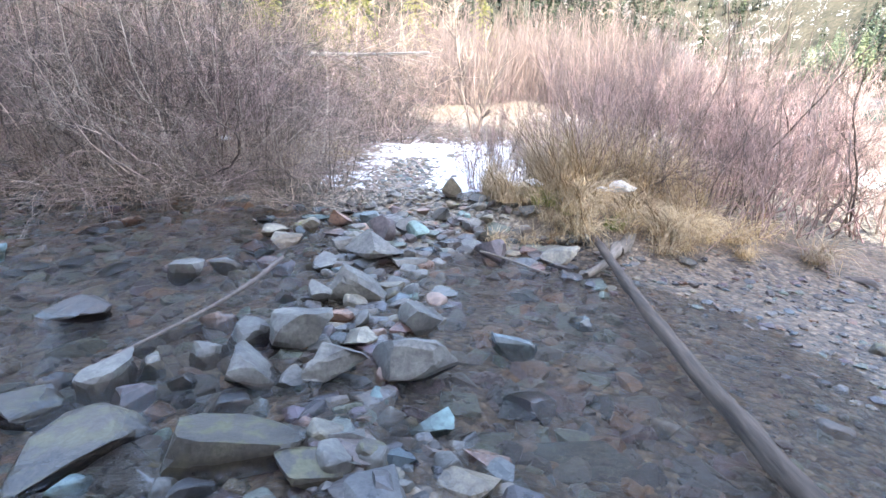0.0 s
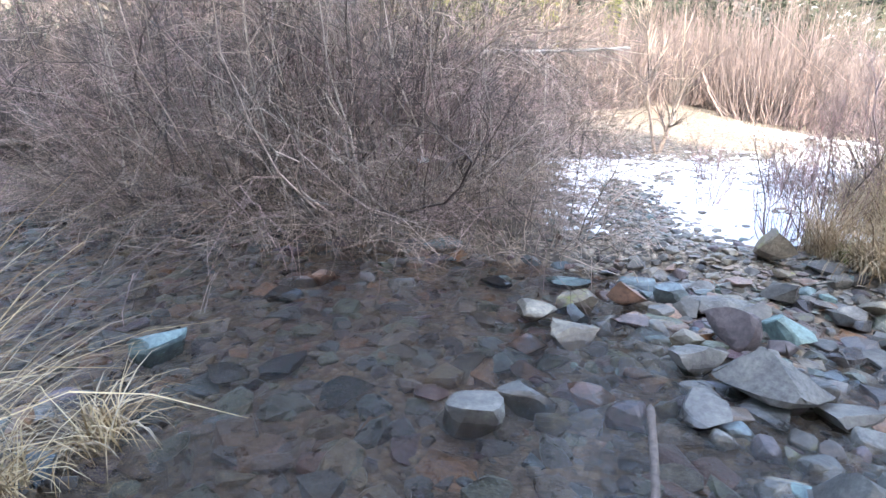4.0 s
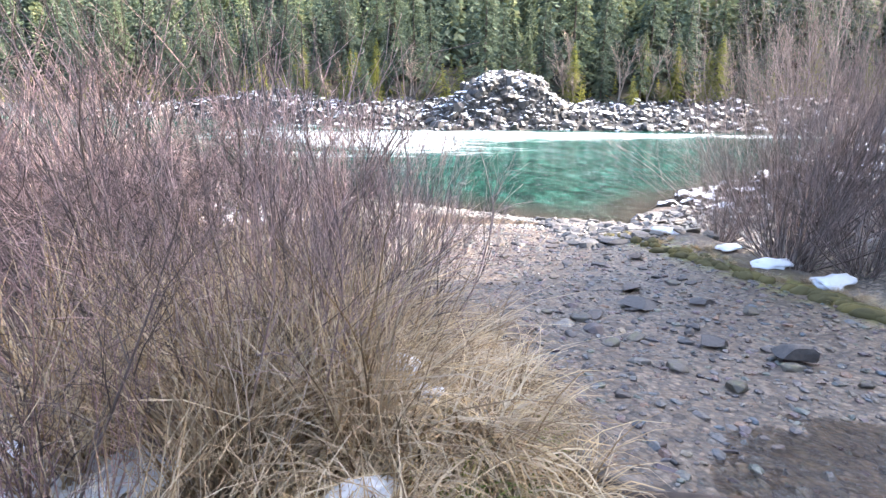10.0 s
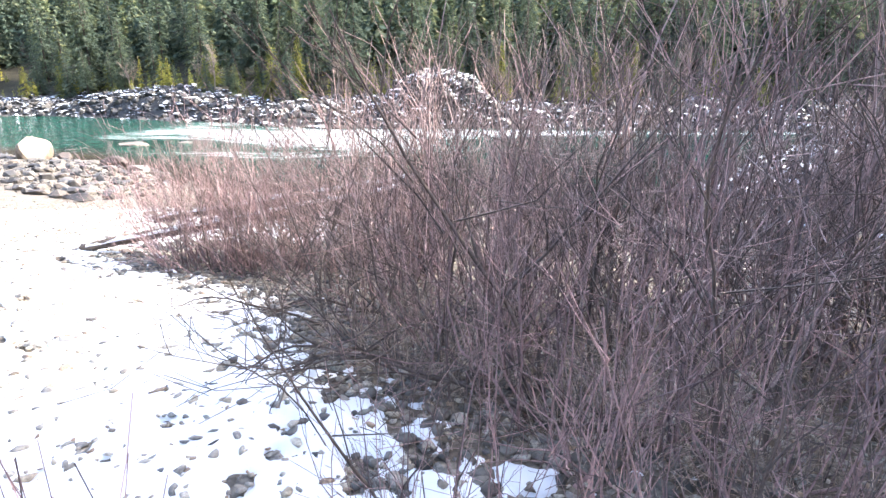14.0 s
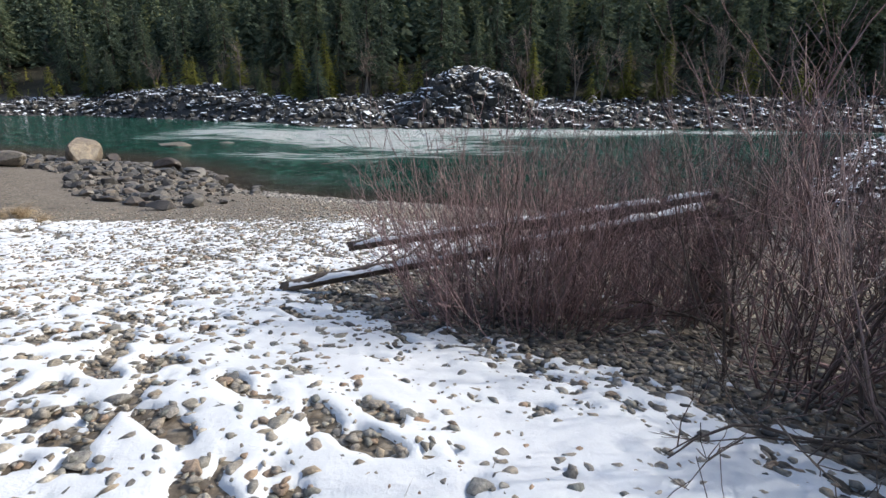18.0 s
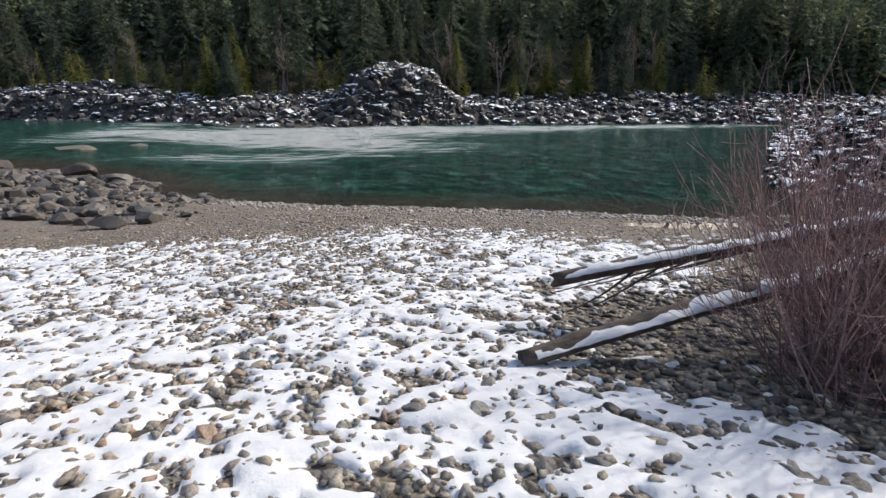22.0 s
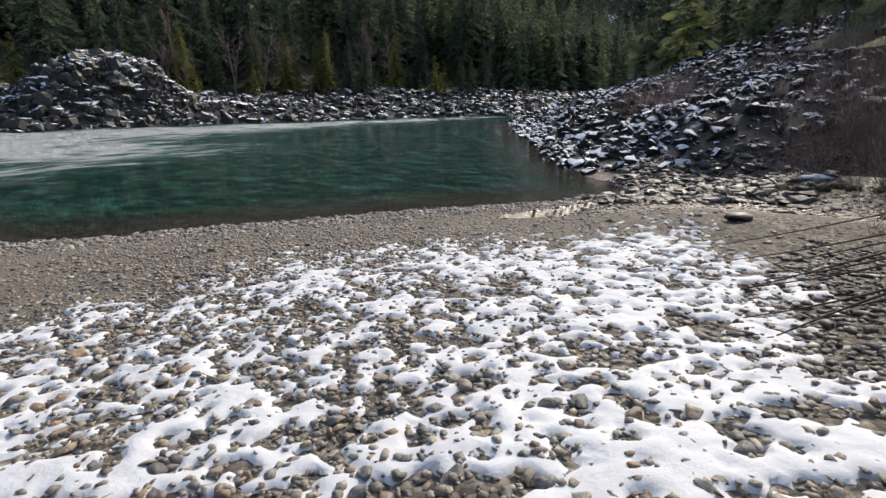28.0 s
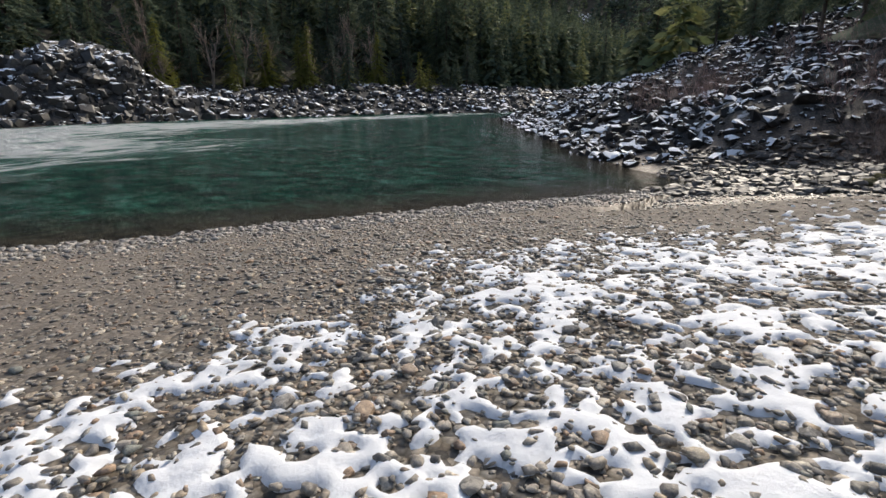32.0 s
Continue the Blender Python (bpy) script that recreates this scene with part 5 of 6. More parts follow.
# logs
PALEBARK = bark("pale_birch_bark", (0.2, 0.18, 0.15), (0.5, 0.47, 0.42), 26, vary=0.0, along=(0.12, 1, 1))
DRIFTWOOD = bark("brown_driftwood", (0.018, 0.012, 0.009), (0.125, 0.09, 0.066), 24, vary=0.0, along=(0.12, 1, 1), bump=1.0)
a, b = (1.36, 5.15, 0.16), (1.42, 0.9, 0.02)
thing("driftwood_log", "long bare weathered log across the creek", "log", at=along(a, b), me=log_mesh(span(a, b), 0.034, 0.056, 3, DRIFTWOOD, 0.02, knots=12))
a, b = (1.1, 4.3, 0.03), (1.55, 4.95, 0.12)
thing("broken_branch", "short broken pale branch under the log", "branch", at=along(a, b), me=log_mesh(span(a, b), 0.03, 0.05, 4, GREYBARK, 0.06))
a, b = (1.85, 5.5, 0.14), (1.55, 4.9, 0.08)
thing("broken_log", "short thick broken log at the grassy bank", "log", at=along(a, b), me=log_mesh(span(a, b), 0.075, 0.055, 14, GREYBARK, 0.04))
a, b = (-1.85, 2.3, 0.2), (-1.4, 3.95, 0.3)
thing("stick", "dark stick lying over creek stones", "stick", at=along(a, b), me=log_mesh(span(a, b), 0.009, 0.018, 5, OLDWOOD, 0.05, knots=12, sides=9, n=40))


def snow_ridge(a, b, r0, seed, share=0.7):
    """Snow lying along the top of a log, broken here and there."""
    a, b = Vector(a), Vector(b)
    n, r = max(30, int(span(a, b) / 0.03)), np.random.default_rng(seed)
    u = np.linspace(0.02, 0.98, n)
    w = np.clip((vnoise(u * span(a, b) * 5.0, u * 0 + seed, seed) - (1 - share)) * 3, 0, 1) * np.clip(0.75 + 0.45 * (fbm(u * span(a, b) * 7, u * 0, seed + 1) - 0.5), 0.2, 1.1)
    prof = [(-0.9, 0.1), (-0.8, 0.65), (-0.35, 1.1), (0.3, 1.15), (0.8, 0.7), (0.9, 0.1)]
    V = np.array([[(q * span(a, b), py * r0 * 0.95 * (0.3 + 0.7 * k), r0 * (0.5 + 0.5 * pz * k) - 0.35 * r0 * (1 - k)) for py, pz in prof] for q, k in zip(u, w)])
    idx = np.arange(n * 6).reshape(n, 6)
    ok = (w[:-1] + w[1:]) > 0.02
    F = np.stack([idx[:-1, :-1], idx[1:, :-1], idx[1:, 1:], idx[:-1, 1:]], -1)[ok].reshape(-1, 4)
    V[:, 1:-1, 2] += 0.5 * r0 * (fbm(u * span(a, b) * 9, u * 0 + 3, seed + 5) - 0.5)[:, None]
    V += r.normal(0, 0.02 * r0, V.shape)
    thing("snow_ridge", "ridge of snow lying along a fallen log", "snow", "snow on the logs", at=along(a, b), me=mesh_of("snow_ridge", V.reshape(-1, 3), F, SNOW, True))


LOGS = (((6.72, 13.53, 0.13), (6.4, 9.8, 0.83), 0.05, 0.078), ((7.4, 12.97, 0.3), (6.5, 9.65, 0.93), 0.048, 0.08))
for k, (a, b, r0, r1) in enumerate(LOGS):
    thing("beach_log", "brown fallen log with snow lying on it", "log", "fallen logs on the beach", at=along(a, b), me=log_mesh(span(a, b), r0, r1, 6 + k, BROWNBARK, 0.012, knots=9))
    snow_ridge(a, b, (r0 + r1) / 2 * 1.25, 40 + k, 1.15)
roots = thing("root_mass", "dark upturned roots at the butt of the fallen logs", "roots", at=pose(6.45, 9.6, h(6.45, 9.6)))
piece("stump", log_mesh(0.95, 0.2, 0.12, 33, BROWNBARK, 0.05, knots=9), roots, at=along((0, 0, -0.1), (0.02, 0.1, 0.98)))
for k in range(12):
    q = 0.75 + 0.3 * rp.random()
    tip = Vector((rp.uniform(-0.45, 0.45), rp.uniform(-0.5, 0.2), rp.uniform(0.3, 1.15)))
    piece("root", log_mesh((tip - Vector((0, 0.05, q))).length, 0.03, 0.006, 140 + k, BROWNBARK, 0.1, knots=2, sides=6, n=9), roots, at=along((0, 0.05, q), tip))
for k in range(11):
    a = (7.25 - 0.04 * k + rp.uniform(-0.1, 0.1), 12.3 - 0.16 * k, 0.42 + 0.03 * k)
    q = (7.55 + 0.14 * k + rp.uniform(-0.2, 0.3), 13.1 - 0.3 * k + rp.uniform(-0.3, 0.3))
    b = (*q, h(*q) + rp.uniform(0.02, 0.12))
    thing("dead_branch", "thin bare dead branch hanging from the fallen log", "branch", "dead branches by the logs", at=along(a, b), me=log_mesh(span(a, b), 0.011, 0.004, 60 + k, BROWNBARK, 0.08, sides=6, n=14))
a, b = (0.2, 4.55, h(0.2, 4.55) + 0.16), (0.75, 4.15, h(0.75, 4.15) + 0.14)
thing("stick", "thin reddish stick lying in the creek", "stick", at=along(a, b), me=log_mesh(span(a, b), 0.012, 0.008, 21, GREYBARK, 0.03, knots=4, sides=8, n=16))
a, b = (-5.4, 10.65, 2.36), (-0.62, 11.57, 2.47)
trunk_ = thing("fallen_birch", "thin pale dead birch lying across the shrubs", "log", at=along(a, b))
piece("trunk", log_mesh(span(a, b), 0.05, 0.02, 8, PALEBARK, 0.008), trunk_)
for k in range(16):
    q = rp.uniform(2.6, 4.7)
    tip = Vector((q + rp.uniform(0.3, 1.1), rp.uniform(-0.6, 0.6), rp.uniform(-0.75, 0.25)))
    piece("branch", log_mesh((tip - Vector((q, 0, 0))).length, 0.009, 0.003, 120 + k, PALEBARK, 0.07, knots=2, sides=5, n=9), trunk_, at=along((q, 0, 0), tip))
a, b = (-14.5, 11.2, 2.2), (-10.2, 9.4, 1.0)
thing("fallen_log", "grey fallen trunk with torn roots beside the creek", "log", at=along(a, b), me=log_mesh(span(a, b), 0.16, 0.24, 18, GREYBARK, 0.02))
a, b = (-14.0, 9.6, 1.0), (-10.4, 9.0, 0.95)
thing("fallen_log", "thin grey trunk lying beside the creek", "log", at=along(a, b), me=log_mesh(span(a, b), 0.07, 0.09, 19, GREYBARK, 0.02))
for k, (x, y, z, a_, b_, c_) in enumerate(((1.9, 6.09, 0.22, 0.34, 0.22, 0.14), (1.62, 5.85, 0.16, 0.16, 0.12, 0.06), (0.87, 6.03, 0.14, 0.2, 0.1, 0.07), (-3.2, 7.2, 0.5, 0.12, 0.1, 0.08), (9.7, 1.5, 0.04, 0.55, 0.3, 0.1), (7.2, 0.9, 0.04, 0.6, 0.3, 0.09), (6.3, 0.6, 0.04, 0.7, 0.35, 0.1), (8.2, 1.1, 0.04, 0.5, 0.3, 0.08))):
    snow_lump(x, y, h(x, y) + z, a_, b_, c_, 90 + k)


def bare_tree(x, y, height, lean, seed, material, label, stems=1, twigs=14, thick=0.05):
    o = thing("bare_tree", label, "tree", at=pose(x, y, h(x, y) - 0.05, 0, lean, 0))
    for k in range(stems):
        piece("trunk", willow_mesh(seed + k, 1, height, 0.05, 0.1, twigs, thick, 0, material, 10), o)
    return o


bare_tree(2.5, 5.2, 0.9, 42, 71, WILLOW, "bare dark branch leaning out over the creek", 1, 5, 0.006)
bare_tree(0.42, 13.9, 3.6, 12, 5, WILLOW_TAN, "small leaning bare tree with a stubby base", 2, 16)
for k in range(16):
    y = rp.uniform(-40, -8) if k < 11 else rp.uniform(8, 50)
    x = 72 + rp.uniform(0, 4) + max(0, y - 10) * 0.7
    bare_tree(x, y, rp.uniform(6, 9), rp.uniform(-8, 8), 500 + k, WILLOW_TAN, "bare pale tree in front of the conifers", 2, 18, 0.1)

# conifers
CON = []
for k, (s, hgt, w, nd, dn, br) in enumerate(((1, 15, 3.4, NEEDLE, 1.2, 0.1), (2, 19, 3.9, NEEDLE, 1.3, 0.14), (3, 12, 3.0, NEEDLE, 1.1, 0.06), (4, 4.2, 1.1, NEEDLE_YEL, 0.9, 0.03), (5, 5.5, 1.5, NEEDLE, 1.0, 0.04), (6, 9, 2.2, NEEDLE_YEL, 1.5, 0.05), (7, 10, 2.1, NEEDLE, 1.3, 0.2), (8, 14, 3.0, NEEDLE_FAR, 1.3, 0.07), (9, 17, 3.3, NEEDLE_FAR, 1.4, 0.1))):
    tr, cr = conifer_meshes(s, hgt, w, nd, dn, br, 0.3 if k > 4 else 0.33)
    words = {3: "young yellow-green conifer on the rocky bank", 4: "small dark conifer on the rocky bank", 5: "yellow-green conifer behind the willow scrub", 6: "thin dark pine on the rocky headland"}.get(k, "tall dark green conifer on the mountain slope")
    o = thing("conifer", words, "tree", "conifers across the river" if k < 3 else "young conifers on the far bank")
    piece("trunk", tr, o)
    piece("crown", cr, o)
    CON.append(o)


def tree_spot(n, pick, place_fn, lo=0.8, hi=1.25):
    for _ in range(n):
        x, y = place_fn()
        plant(CON[rp.choice(pick)], x, y, rp.uniform(lo, hi), rp.uniform(0, 360), sink=0.2)


def on_far_bank(d0, d1, y0, y1):
    def fn():
        for _ in range(60):
            y, x = rp.uniform(y0, y1), rp.uniform(50, 150)
            if d0 < -side_distance(FAR_SHORE, np.array([x]), np.array([y]))[0] < d1:
                return x, y
        return 90, y0
    return fn


tree_spot(70, (3, 3, 4), on_far_bank(8, 16, -45, 75), 0.7, 1.4)
tree_spot(30, (5, 6), on_far_bank(10, 17, -60, 70), 0.6, 1.0)
tree_spot(78, (0, 1, 2, 2), on_far_bank(15, 28, -75, 95))
tree_spot(26, (6, 6, 4), lambda: (rp.uniform(14, 47), rp.uniform(-75, -34)), 0.7, 1.2)
for x, y, s_ in ((12.5, -16.5, 0.75), (10.2, -15.0, 0.8), (14.5, -20, 0.85), (16, -24, 0.6), (20, -30, 0.6), (18, -27, 0.8), (11.5, -21, 0.9), (24, -36, 0.8)):
    plant(CON[6], x, y, s_, 40 * x)
for x, y, s_ in ((-5.2, 30, 0.95), (-2.3, 31, 0.85), (-7.5, 33, 1.1), (1.5, 36, 0.8), (-10, 29, 0.9)):
    plant(CON[5], x, y, s_, 60 * x)


def far_forest(name, label, xs_, ys_, seed, whorls=28, boughs=9, tall=(8, 17), bits=1, needle=None, slim=0.175):
    """Woods too far to tell the trees apart: small uneven conifers joined into one mesh."""
    r = np.random.default_rng(seed)
    forms_ = []
    for _ in range(5):
        V, F, c = [], [], 0
        lop = r.uniform(0.75, 1.25, 8)
        for w in range(whorls):
            g = 0.05 + 0.95 * (max(0.0, w + r.uniform(-0.5, 0.5)) / whorls) ** 1.1
            tier = r.uniform(0.75, 1.2)
            for k in range(boughs):
                a = r.uniform(0, 6.28)
                ln = slim * tier * lop[int(a / 0.7854) % 8] * max(0.015, 1 - g) ** 0.85 * r.uniform(0.7, 1.15) + 0.008
                z0, fall = g + r.uniform(-0.012, 0.012), r.uniform(0.1, 0.6)
                for j in range(bits):
                    q0, q1 = (0.25, 1.0) if bits == 1 else (j / bits, (j + 1.25) / bits)
                    aa, roll = a + r.normal(0, 0.2), r.uniform(-1.3, 1.3)
                    wd = (q1 - q0) * ln * r.uniform(0.16, 0.32) + 0.004
                    nx, ny, nz = -math.sin(aa) * wd * math.cos(roll), math.cos(aa) * wd * math.cos(roll), wd * math.sin(roll)
                    x0, y0 = ln * q0 * math.cos(a), ln * q0 * math.sin(a)
                    x1, y1 = x0 + ln * (q1 - q0) * math.cos(aa), y0 + ln * (q1 - q0) * math.sin(aa)
                    za, zb = z0 - fall * ln * q0, z0 - fall * ln * q1 ** 1.4
                    mx, my, mz = 0.5 * (x0 + x1), 0.5 * (y0 + y1), 0.5 * (za + zb)
                    V += [(x0, y0, za), (mx + nx, my + ny, mz + nz), (x1, y1, zb), (mx - nx, my - ny, mz - nz)]
                    F.append((c, c + 1, c + 2, c + 3))
                    c += 4
        forms_.append((np.array(V), np.array(F)))
    zs_ = land(xs_, ys_)
    parts, tint = [], []
    for i_ in range(len(xs_)):
        fv, ff = forms_[i_ % 5]
        hh, a, wide = r.uniform(*tall), r.uniform(0, 6.28), r.uniform(0.75, 1.25)
        q = fv @ np.array([[math.cos(a), math.sin(a), 0], [-math.sin(a), math.cos(a), 0], [0, 0, 1]]) * np.array([hh * wide, hh * wide, hh])
        parts.append((q + [xs_[i_], ys_[i_], zs_[i_] - 0.5], ff))
        tint.append(np.full(len(fv), r.uniform(-1, 1)))
    v, f = joined(parts)
    me = mesh_of(name, v, f, needle or NEEDLE)
    values(me, "tint", np.concatenate(tint))
    thing(name, label, "forest", kind="stuff", me=me)


r_ = np.random.default_rng(5)
x_, y_ = r_.uniform(62, 240, 9000), r_.uniform(-170, 230, 9000)
d_ = -side_distance(FAR_SHORE, x_, y_)
ok = (d_ > 27) & (d_ < 120) & (r_.uniform(0, 1, 9000) < np.where(y_ > 95, 0.6, 1.0) * np.interp(d_, [27, 60, 120], [1.0, 0.7, 0.4]))
far_forest("mountain_forest", "dense dark conifer forest on the far slope", x_[ok][:1600], y_[ok][:1600], 1, 28, 12)
x_, y_ = r_.uniform(20, 270, 1400), r_.uniform(-340, -150, 1400)
ok = -side_distance(FAR_SHORE, x_, y_) > 8
far_forest("downriver_slope", "distant conifers on the slope downriver", x_[ok][:800], y_[ok][:800], 10, 20, 8, (10, 19))
x_, y_ = r_.uniform(54, 110, 900), r_.uniform(-165, -55, 900)
d_ = -side_distance(FAR_SHORE, x_, y_)
ok = (d_ > 9) & (d_ < 30)
far_forest("downriver_forest", "dark conifers along the far bank downriver", x_[ok][:300], y_[ok][:300], 8, 28, 12)
x_, y_ = r_.uniform(100, 420, 6000), r_.uniform(95, 480, 6000)
d_ = -side_distance(FAR_SHORE, x_, y_)
ok = (d_ > 12) & (d_ < 260) & (fbm(x_ * 0.03, y_ * 0.03, 91) > 0.5)
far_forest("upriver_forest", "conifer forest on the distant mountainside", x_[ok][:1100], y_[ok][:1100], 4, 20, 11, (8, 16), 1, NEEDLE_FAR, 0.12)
# Tall conifers added outside the view, so their shadows cover creek and clearing.
x_, y_ = np.concatenate([r_.uniform(-26, 3.5, 58), r_.uniform(-38, -8, 44), r_.uniform(-4, 4.8, 26)]), np.concatenate([r_.uniform(-23, -9, 58), r_.uniform(-12, -4, 44), r_.uniform(-17, -10, 26)])
far_forest("shade_forest", "tall conifers added out of view behind the creek to shade it", x_, y_, 6, 34, 14, (14, 21), 2, None, 0.31)
# Lower conifers added on the south side to keep sun off the thicket.
x_, y_ = r_.uniform(2.0, 7.4, 34), r_.uniform(-9.5, -5, 34)
far_forest("bank_conifers", "young conifers added on the south bank to shade the thicket", x_, y_, 16, 40, 14, (9.2, 12), 2, None, 0.2)
x_, y_ = r_.uniform(64, 130, 1500), r_.uniform(-60, 110, 1500)
d_ = -side_distance(FAR_SHORE, x_, y_)
ok = (d_ > 9) & (d_ < 26)
far_forest("understory", "low young conifers under the forest edge", x_[ok][:260], y_[ok][:260], 7, 16, 8, (1.2, 4.0), 2, NEEDLE_YEL)
x_, y_ = r_.uniform(-10, 62, 1500), r_.uniform(-150, -36, 1500)
d_ = side_distance(NEAR_SHORE, x_, y_)
ok = (d_ > 9)
far_forest("south_forest", "conifer forest above the rocky headland", x_[ok][:340], y_[ok][:340], 2, 24, 11, (7, 14), 2)
x_, y_ = r_.uniform(-120, 45, 900), r_.uniform(84, 170, 900)
ok = (side_distance(NEAR_SHORE, x_, y_) > 14)
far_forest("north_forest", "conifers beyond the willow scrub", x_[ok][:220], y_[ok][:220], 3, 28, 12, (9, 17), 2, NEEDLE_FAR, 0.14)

tree_spot(44, (7, 8), lambda: (rp.uniform(-52, 24), rp.uniform(50, 86)), 0.7, 1.2)
tree_spot(7, (6,), lambda: (rp.uniform(-34, -13), rp.uniform(24, 40)), 0.8, 1.3)
# rocks of the far bank and the headland
r_ = np.random.default_rng(77)
y_ = r_.uniform(-90, 75, 30000)
x_ = r_.uniform(48, 104, 30000)
d_ = -side_distance(FAR_SHORE, x_, y_)
ok = (d_ > -0.5) & (d_ < 14) & (r_.uniform(0, 1, 30000) < 1.25 - d_ / 16)
x_, y_ = x_[ok][:7500], y_[ok][:7500]
far_rocks = scatter_rocks("bank_rocks", x_, y_, land(x_, y_), 0.24 + 0.9 * r_.uniform(0, 1, len(x_)) ** 2.8, RIPRAP, 0.75, 6, 3)
thing("bank_rocks", "jumble of dark angular bank rocks dusted with snow", "rocks", kind="stuff", me=far_rocks)
x_, y_ = r_.uniform(4, 48, 36000), r_.uniform(-50, 0.5, 36000)
d_ = side_distance(NEAR_SHORE, x_, y_)
ok = (d_ > -0.4) & (d_ < 26) & (x_ > 6) & (y_ < -1.1 - 0.3 * np.maximum(0, 15 - x_))
x_, y_ = x_[ok][:15000], y_[ok][:15000]
thing("headland_rocks", "dark shelving rocks with snow on their ledges", "rocks", kind="stuff",
      me=scatter_rocks("headland_rocks", x_, y_, land(x_, y_), 0.11 + 0.5 * r_.uniform(0, 1, len(x_)) ** 3.5, CLIFF, 0.65, 6, 4, stretch=1.5, tip=0.7))

# larger blocks of the knoll and slabs of the headland
y_ = np.concatenate([r_.normal(0.5, 4.5, 900), r_.uniform(-45, 60, 240)])
x_ = np.concatenate([r_.normal(66, 2.6, 900), r_.uniform(60, 96, 240)])
d_ = -side_distance(FAR_SHORE, x_, y_)
ok = (d_ > 0.3) & (d_ < 9)
x_, y_ = x_[ok], y_[ok]
thing("knoll_blocks", "craggy dark rock blocks of the knoll dusted with snow", "rocks", kind="stuff",
      me=scatter_rocks("knoll_blocks", x_, y_, land(x_, y_), 0.35 + 0.95 * r_.uniform(0, 1, len(x_)) ** 2.4, RIPRAP, 0.9, 6, 31, tip=0.45, sink=0.35))
x_, y_ = r_.uniform(9, 46, 1600), r_.uniform(-44, -1, 1600)
d_ = side_distance(NEAR_SHORE, x_, y_)
ok = (d_ > 0.2) & (d_ < 18) & (y_ < -2.3 - 0.4 * np.maximum(0, 15 - x_))
x_, y_ = x_[ok][:520], y_[ok][:520]
thing("headland_slabs", "large dark shelving slabs with snow on their ledges", "rocks", kind="stuff",
      me=scatter_rocks("headland_slabs", x_, y_, land(x_, y_), 0.3 + 0.4 * r_.uniform(0, 1, len(x_)) ** 2, CLIFF, 0.6, 6, 32, tip=0.6, sink=0.35, stretch=1.7))

# boulders and cobbles of the bar above the pool
def boulder(x, y, wide, deep_, high, turn, material, label, name="boulder", sink=0.2):
    r = np.random.default_rng(int(abs(x * 37 + y * 91) * 10) + 3)
    v = rock_shape(r, BALL3, 9, (0.5, 0.8), 0.015) * np.array([wide, deep_, high]) * 0.5
    thing(name, label, "boulder", "boulders by the rapids", at=pose(x, y, max(h(x, y), WATER - 0.2) + high * (0.5 - sink), rz=turn), me=mesh_of(name, v, BALL3[1], material))


boulder(28.0, 25.6, 1.7, 1.5, 1.5, 20, BOULDER, "large pale square boulder beside the rapids")
boulder(25.6, 27.2, 1.6, 1.2, 0.8, 60, BOULDER, "pale flat boulder on the cobble bar")
boulder(29.5, 25.0, 1.0, 0.8, 0.6, 10, ROCKS["dark"], "dark boulder on the cobble bar")
boulder(26.8, 21.8, 1.5, 0.9, 0.7, 80, ROCKS["dark"], "dark boulder at the edge of the pool")
boulder(25.2, 20.0, 1.0, 0.8, 0.5, 80, ROCKS["grey"], "grey boulder at the edge of the pool")
boulder(15.8, 17.9, 0.75, 0.5, 0.3, 100, ROCKS["dark"], "dark flat rock on the beach")
boulder(38.2, 25.2, 3.2, 2.2, 1.0, 70, ROCKS["tan"], "low tan rock ledge in the rapids")
boulder(40.5, 22.8, 2.4, 1.6, 0.7, 50, ROCKS["tan"], "low tan rock ledge in the rapids")
boulder(33.0, 18.9, 0.9, 0.6, 0.5, 0, ROCKS["dark"], "small dark rock breaking the rapids")
boulder(9.5, 8.2, 0.36, 0.26, 0.14, 30, ROCKS["dark"], "dark flat rock on the beach")
x_, y_ = r_.uniform(16, 36, 9000), r_.uniform(14, 36, 9000)
d_ = side_distance(NEAR_SHORE, x_, y_)
ok = (d_ > -1.0) & (d_ < 5.5) & (r_.uniform(0, 1, 9000) < smooth(15.5, 20, y_))
x_, y_ = x_[ok][:4000], y_[ok][:4000]
thing("bar_cobbles", "grey cobbles and rocks heaped on the bar", "rocks", kind="stuff",
      me=scatter_rocks("bar_cobbles", x_, y_, land(x_, y_), 0.07 + 0.4 * r_.uniform(0, 1, len(x_)) ** 4, BAR, 0.7, 6, 23, points=18, box=0.85, tip=0.3))

# pebbles of the beach
x_, y_ = r_.uniform(-1, 20, 200000), r_.uniform(7.5, 26, 200000)
d_ = side_distance(NEAR_SHORE, x_, y_)
lane = np.abs(side_distance([(-0.2, 8.5), (1.4, 11.6), (3.4, 13.0), (6, 14.4), (8.6, 14.6), (11.5, 14.2), (13.5, 12.5)], x_, y_))
ok = (d_ > 0.1) & (r_.uniform(0, 1, len(x_)) < np.exp(-lane / 2.3) * 1.5)
x_, y_ = x_[ok][:62000], y_[ok][:62000]
lane = lane[ok][:62000]
sz = 0.018 + 0.04 * r_.uniform(0, 1, len(x_)) ** 2.6 + 0.05 * r_.uniform(0, 1, len(x_)) ** 14
big = np.argsort(lane - 30 * sz)[:300]
rest = np.setdiff1d(np.arange(len(x_)), big)
thing("beach_pebbles", "rounded grey and brown beach pebbles", "pebbles", kind="stuff",
      me=scatter_rocks("beach_pebbles", x_[rest], y_[rest], land(x_[rest], y_[rest]), sz[rest], PEBBLE, 0.42, 1, 6, tip=0.25, sink=0.25, points=14, box=1.0, shapes=24, soft=True))
forms = []
